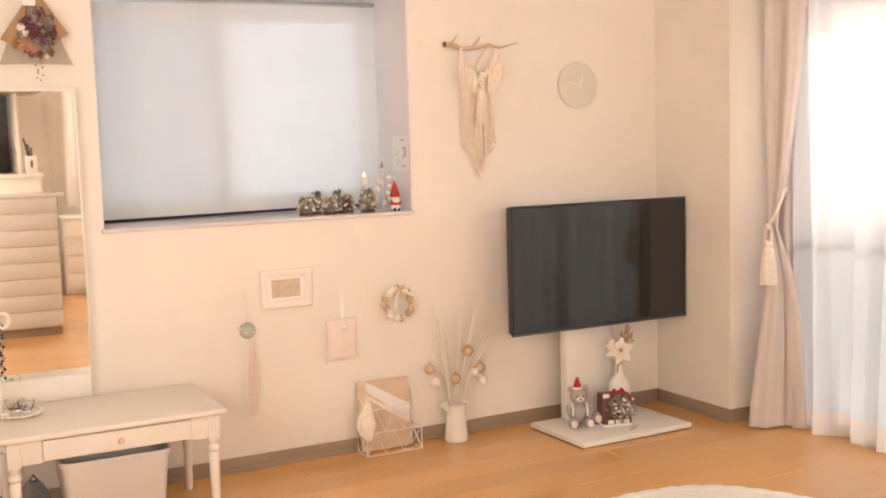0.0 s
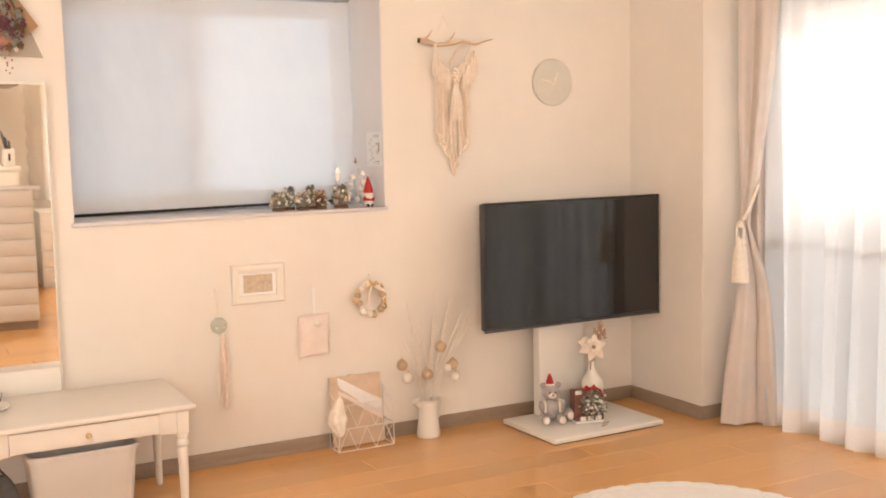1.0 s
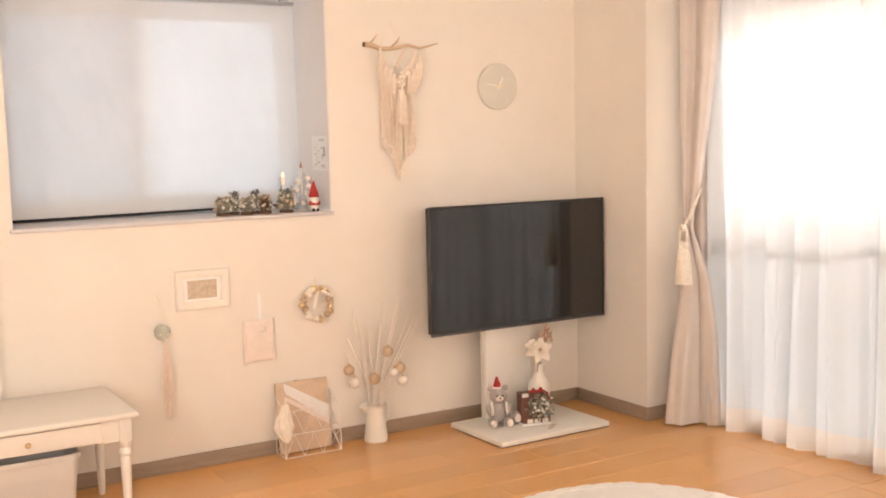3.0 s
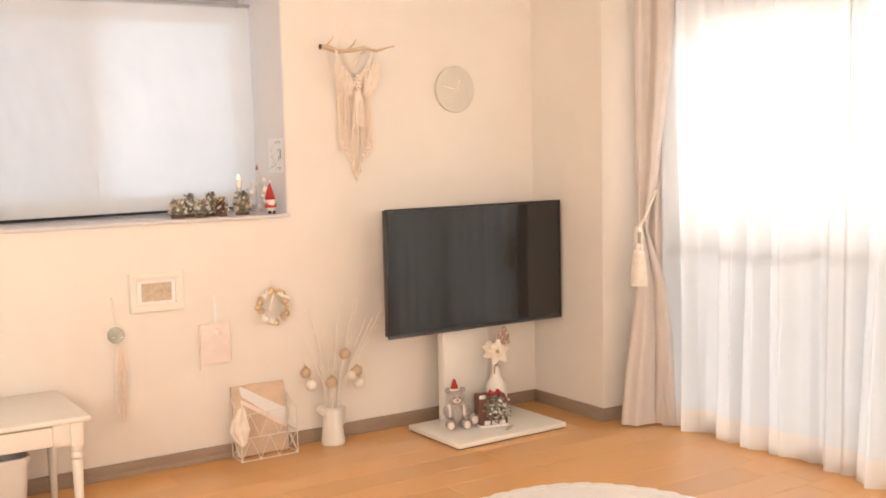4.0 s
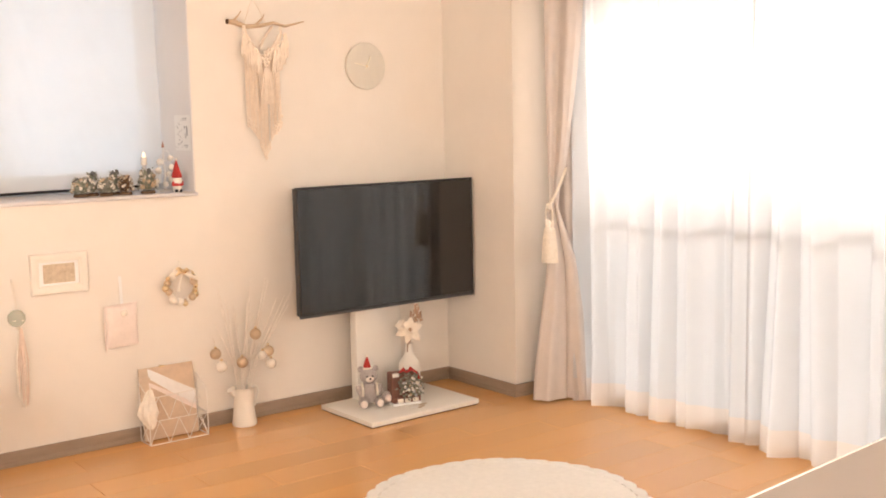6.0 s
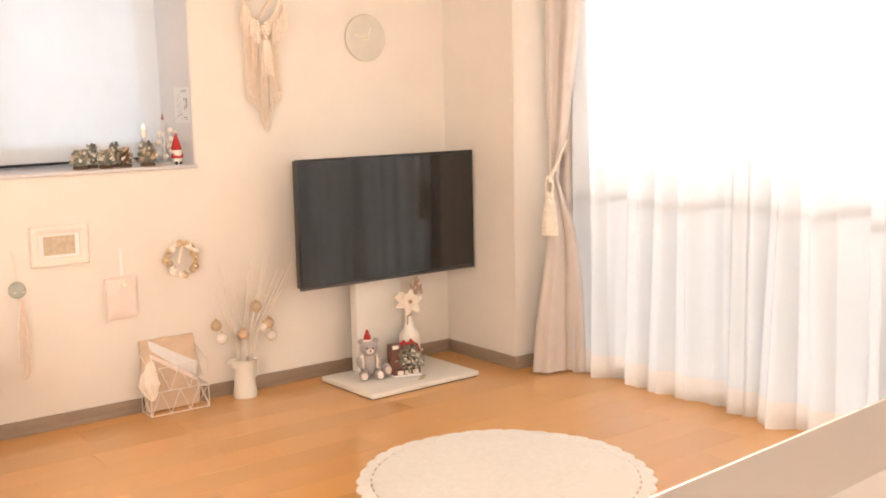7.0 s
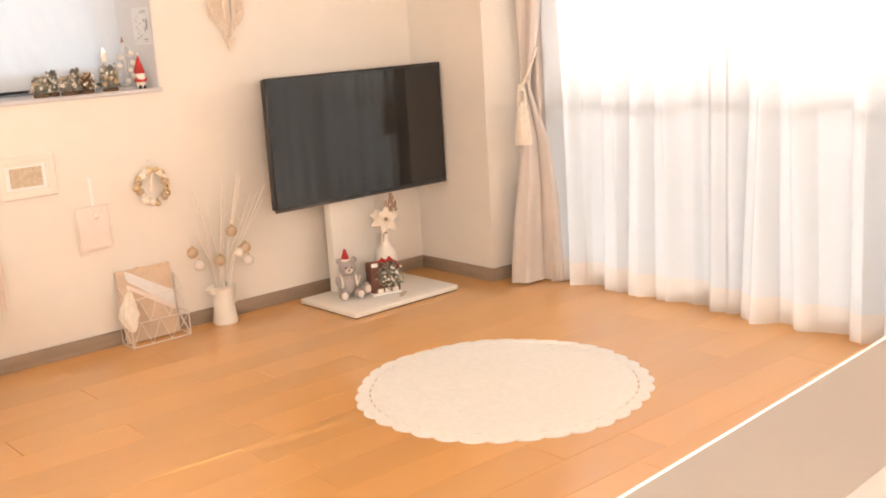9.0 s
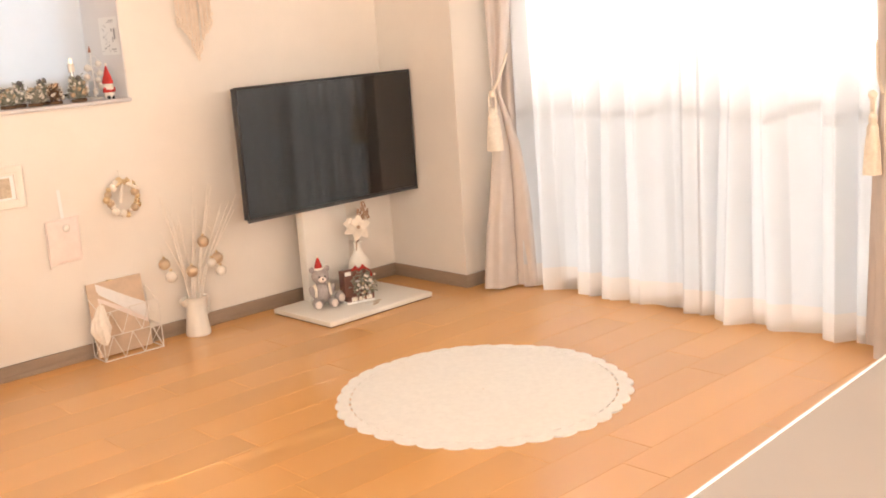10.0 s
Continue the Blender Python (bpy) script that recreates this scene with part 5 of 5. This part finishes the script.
# ---- on and under the dressing table ----
TABLE = 0.4075
tray = thing("accessory_tray", (-2.986, -0.235, TABLE), "white lace-edged tray on the dressing table", "tray")
part("plate", lathe(B(), [(0.058, 0.0), (0.070, 0.004), (0.074, 0.010), (0.070, 0.011), (0.06, 0.006), (0.0, 0.006)], 32), M_CERAMIC, tray)
for i in range(20):
    a = 2 * math.pi * i / 20
    part("edge_bead", ball(B(), (0.073 * math.cos(a), 0.073 * math.sin(a), 0.009), 0.006, 8), M_CERAMIC, tray)
for x, y, s in ((-3.001, -0.225, 1.0), (-2.966, -0.255, 0.9)):
    gb = thing("glass_bowl", (x, y, TABLE + 0.012), "small clear glass bowl holding trinkets", "bowl", "glass bowls")
    part("bowl", lathe(B(), [(0.014 * s, 0), (0.016 * s, 0.006), (0.028 * s, 0.02), (0.033 * s, 0.042), (0.031 * s, 0.042), (0.026 * s, 0.022), (0.012 * s, 0.010), (0.0, 0.009)], 24), M_CLEAR, gb)
    for k in range(5):
        part("trinket", ball(B(), (0.010 * math.cos(k * 1.3), 0.010 * math.sin(k * 1.3), 0.018 + 0.004 * (k % 3)), 0.006, 8), M_MATGOLD if k % 2 else M_PEARL, gb)
jst = thing("jewellery_stand", (-3.056, -0.205, TABLE), "white jewellery stand hung with navy bead necklaces", "jewellery stand")
part("foot", bx(B(), -0.035, 0.035, -0.03, 0.03, 0.0, 0.012, 0.004), M_WHITE, jst)
part("post", bx(B(), -0.012, 0.020, -0.008, 0.008, 0.012, 0.36, 0.004), M_WHITE, jst)
part("arm", tube(B(), [(-0.06, 0, 0.345), (0.03, 0, 0.345)], 0.007, 10), M_WHITE, jst)
for j in range(4):
    x0 = -0.012 + 0.013 * j
    for k in range(20):
        v = k / 19
        part("bead", ball(B(), (x0 + 0.006 * math.sin(k * 1.7), -0.016 - 0.004 * (j % 2), 0.355 - 0.19 * v - 0.01 * j), 0.0058, 6), M_NAVY if (k + j) % 3 else M_SILVER, jst)
part("wooden_ring", tube(B(), [(0.036 + 0.020 * math.sin(2 * math.pi * i / 16), -0.02, 0.335 + 0.026 * math.cos(2 * math.pi * i / 16)) for i in range(17)], 0.007, 8), M_CREAMFAB, jst, "pale wooden ring")

bin_ = thing("bin", (-2.715, -0.412, 0.0), "light grey plastic bin under the dressing table", "bin")


def rounded(w, d, r, n=8):
    out = []
    for cx, cy, a0 in ((w - r, d - r, 0), (-w + r, d - r, 90), (-w + r, -d + r, 180), (w - r, -d + r, 270)):
        for i in range(n + 1):
            a = radians(a0 + 90 * i / n)
            out.append((cx + r * math.cos(a), cy + r * math.sin(a)))
    return out


bm = B()
rings = []
for w, d, z in ((0.150, 0.085, 0.0), (0.155, 0.09, 0.006), (0.178, 0.108, 0.272), (0.1735, 0.1035, 0.272), (0.150, 0.083, 0.012)):
    rings.append([bm.verts.new((x, y, z)) for x, y in rounded(w, d, 0.035)])
for a, b in zip(rings, rings[1:]):
    for i in range(len(a)):
        bm.faces.new((a[i], a[(i + 1) % len(a)], b[(i + 1) % len(a)], b[i]))
bm.faces.new(list(reversed(rings[0])))
bm.faces.new(rings[-1])
part("tub", bm, M_GREYBIN, bin_)
bm = B()
rings = [[bm.verts.new((x, y, z)) for x, y in rounded(w, d, 0.037)] for w, d, z in ((0.179, 0.109, 0.268), (0.184, 0.114, 0.270), (0.185, 0.115, 0.284), (0.182, 0.112, 0.287), (0.176, 0.106, 0.286), (0.1735, 0.1035, 0.272))]
for a, b in zip(rings, rings[1:]):
    for i in range(len(a)):
        bm.faces.new((a[i], a[(i + 1) % len(a)], b[(i + 1) % len(a)], b[i]))
part("rim", bm, M_GREYBIN, bin_)

for x, y, w, h in ((-2.970, -0.355, 0.060, 0.20), (-2.952, -0.425, 0.050, 0.12)):
    sb = thing("soft_bag", (x, y, 0.0), "dark grey fabric bag slumped under the dressing table", "bag", "soft bags")

    def blob(u, v):
        a = 2 * math.pi * u
        r = w * (math.sin(math.pi * (0.06 + 0.90 * v)) ** 0.5) * (1 + 0.08 * math.sin(3 * a + 5 * v) + 0.05 * math.sin(7 * a))
        return Vector((r * math.cos(a), 0.7 * r * math.sin(a), h * v))
    part("body", sheet(B(), blob, 32, 14), M_DARK, sb)
    part("strap", tube(B(), [(-w * 0.5, 0, h * 0.9), (0, -0.01, h * 1.12), (w * 0.5, 0, h * 0.9)], 0.006, 6), M_DARK, sb)

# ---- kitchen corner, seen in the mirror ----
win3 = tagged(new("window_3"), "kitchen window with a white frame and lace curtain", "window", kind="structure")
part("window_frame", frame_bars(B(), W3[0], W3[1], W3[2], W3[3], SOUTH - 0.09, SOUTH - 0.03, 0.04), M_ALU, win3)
# frame of the unseen window added for the kitchen side fill
win4 = tagged(new("window_4_added"), "added unseen narrow kitchen window with a white frame", "window", kind="structure")
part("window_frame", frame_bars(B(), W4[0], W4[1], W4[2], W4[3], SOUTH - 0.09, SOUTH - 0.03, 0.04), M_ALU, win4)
# frame of the unseen window added for the west fill lamp
win5 = tagged(new("window_5_added"), "added unseen side window with a white frame", "window", kind="structure")
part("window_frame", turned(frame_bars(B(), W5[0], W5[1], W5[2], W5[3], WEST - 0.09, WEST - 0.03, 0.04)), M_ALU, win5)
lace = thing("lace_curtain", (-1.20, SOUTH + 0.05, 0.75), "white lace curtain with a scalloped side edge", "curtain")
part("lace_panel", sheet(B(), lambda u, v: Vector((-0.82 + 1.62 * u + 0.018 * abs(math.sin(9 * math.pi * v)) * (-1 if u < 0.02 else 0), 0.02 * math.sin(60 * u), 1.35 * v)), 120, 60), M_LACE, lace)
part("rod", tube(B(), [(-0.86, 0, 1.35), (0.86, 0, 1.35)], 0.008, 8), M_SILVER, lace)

cab = thing("kitchen_cabinet", (-2.85, -5.80, 0.0), "kitchen cabinet with a taupe top shelf and dark niche", "cabinet")
part("carcass", bx(B(), -0.35, 0.66, -0.45, 0.25, 0.0, 1.05, 0.004), M_SATIN, cab)
part("counter", bx(B(), -0.37, 0.68, -0.45, 0.27, 1.05, 1.08, 0.004), M_SATIN, cab)
part("side_panel", bx(B(), 0.49, 0.515, -0.45, 0.20, 1.08, 1.76, 0.002), M_CREAMWOOD, cab)
part("side_panel", bx(B(), -0.35, -0.325, -0.45, 0.20, 1.08, 1.76, 0.002), M_CREAMWOOD, cab)
part("back_panel", bx(B(), -0.325, 0.49, -0.45, -0.43, 1.08, 1.76), M_DARK, cab)
part("top_shelf", bx(B(), -0.38, 0.70, -0.45, 0.28, 1.76, 1.79, 0.003), M_TAUPE, cab, "taupe wooden top shelf")
for i in range(2):
    d = part("cupboard_door", bx(B(), -0.34 + 0.495 * i, 0.145 + 0.495 * i, 0.25, 0.268, 0.08, 1.03, 0.003), M_SATIN, cab)
    part("handle", tube(B(), [(0.10 + 0.11 * i, 0.285, 0.80), (0.10 + 0.11 * i, 0.285, 0.95)], 0.005, 8), M_SILVER, d)
mw = thing("microwave_oven", (-2.84, -5.90, 1.081), "dark microwave oven in the cabinet's niche", "microwave")
part("case", bx(B(), -0.25, 0.25, -0.20, 0.20, 0.012, 0.30, 0.008), M_DARK, mw)
part("door", bx(B(), -0.24, 0.14, 0.20, 0.215, 0.03, 0.28, 0.004), M_BLACK, mw)
for x in (-0.2, 0.2):
    part("foot", bx(B(), x - 0.02, x + 0.02, -0.15, 0.15, 0.0, 0.012), M_BLACK, mw)
for i in range(3):
    u = thing("utensil", (-2.78 + 0.09 * i, -5.60, 1.081), "black and steel kitchen tool lying on the cabinet", "utensil", "kitchen tools", turn=30 + 20 * i)
    part("handle", tube(B(), [(-0.06, 0, 0.012), (0.02, 0, 0.014)], 0.009, 8), M_BLACK, u)
    part("blade", tube(B(), [(0.02, 0, 0.014), (0.10, 0, 0.02)], 0.007, 8), M_SILVER, u)
kb = thing("knife_stand", (-2.255, -5.62, 1.081), "white tool stand with black handles sticking out", "knife stand")
part("stand", bx(B(), -0.045, 0.045, -0.04, 0.04, 0.0, 0.15, 0.004), M_WHITE, kb)
part("label", bx(B(), -0.006, 0.010, 0.0402, 0.042, 0.05, 0.11), M_BLACK, kb)
for x, h in ((-0.02, 0.30), (0.0, 0.25), (0.02, 0.22)):
    part("handle", tube(B(), [(x * 0.8, 0, 0.13), (x * 1.4 - 0.02, 0, h)], 0.008, 8), M_BLACK, kb)

chest = thing("chest_of_drawers", (-1.78, -5.92, 0.0), "white chest of drawers below the kitchen window", "chest of drawers")
part("carcass", bx(B(), -0.24, 0.24, -0.20, 0.20, 0.0, 0.66, 0.004), M_WHITE, chest)
part("top", bx(B(), -0.25, 0.25, -0.20, 0.22, 0.66, 0.68, 0.004), M_WHITE, chest)
for i in range(4):
    d = part("drawer", bx(B(), -0.225, 0.225, 0.20, 0.216, 0.03 + 0.157 * i, 0.175 + 0.157 * i, 0.004), M_WHITE, chest)
    part("handle", bx(B(), -0.05, 0.05, 0.216, 0.228, 0.14 + 0.157 * i, 0.150 + 0.157 * i, 0.002), M_SILVER, d)

cord = thing("curtain_pull", (0.075, -1.605, 1.735), "thin white pull cords hanging from the curtain rail", "curtain pull")
for dy, z0 in ((-0.014, 0.03), (0.0, 0.0), (0.012, 0.045)):
    k = part("cord", tube(B(), [(0, dy, z0), (0.002, dy * 0.9, 0.2), (0, dy * 0.5, 0.31)], 0.0012, 5), M_ROPE, cord)
    part("cord_end", tube(B(), [(0, dy, z0), (0, dy, z0 - 0.02)], 0.003, 6), M_ALU, k)

# ---- floor planks and cladding boards ----
PW, PL, GAP = 0.158, 0.909, 0.0008
plank_meshes = {}


def plank_mesh(length, depth):
    key = (round(length, 3), round(depth, 3))
    if key not in plank_meshes:
        bm = bx(B(), GAP * 1.1, length - GAP * 1.1, GAP / 2, depth - GAP / 2, -0.0065, 0.0)
        top = [e for e in bm.edges if all(v.co.z > -1e-5 for v in e.verts)]
        bmesh.ops.bevel(bm, geom=top, offset=0.0007, segments=1, affect="EDGES")
        plank_meshes[key] = mesh_of("plank", bm, M_PLANK, smooth=False)
    return plank_meshes[key]


# where a board ends in each row, counted from the north wall
JOINTS = {1: -1.937, 2: -1.589, 3: -1.982, 4: -1.650, 5: -1.446, 6: -2.020, 7: -1.787, 10: -1.788, 12: -0.270, 13: -0.380}
row, y = 0, 0.066
while y > SOUTH + 0.01:
    y0, y1 = max(SOUTH, y - PW), min(y, 0.0)
    if y1 - y0 > 0.01:
        x = JOINTS.get(row, WEST - PL * ((row * 0.37 + 0.11 * (row % 3)) % 1.0))
        while x > WEST:
            x -= PL
        while x < EAST - 0.001:
            x0, x1 = max(x, WEST), min(x + PL, EAST)
            if x1 - x0 > 0.004:
                ob = new("plank", plank_mesh(x1 - x0, y1 - y0))
                ob.location = (x0, y0, 0.0)
                ob.parent = floor
            x += PL
    y -= PW
    row += 1

clad_mesh = mesh_of("cladding_board", bx(B(), 0, 1.93, 0, 0.012, 0.002, 0.1115, 0.003), M_WHITE)
for k in range(8):
    ob = new("cladding_board", clad_mesh)
    ob.matrix_world = SWING @ Matrix.Translation((WEST + 0.01, -3.815, 0.065 + k * 0.1135))
    ob.parent = half
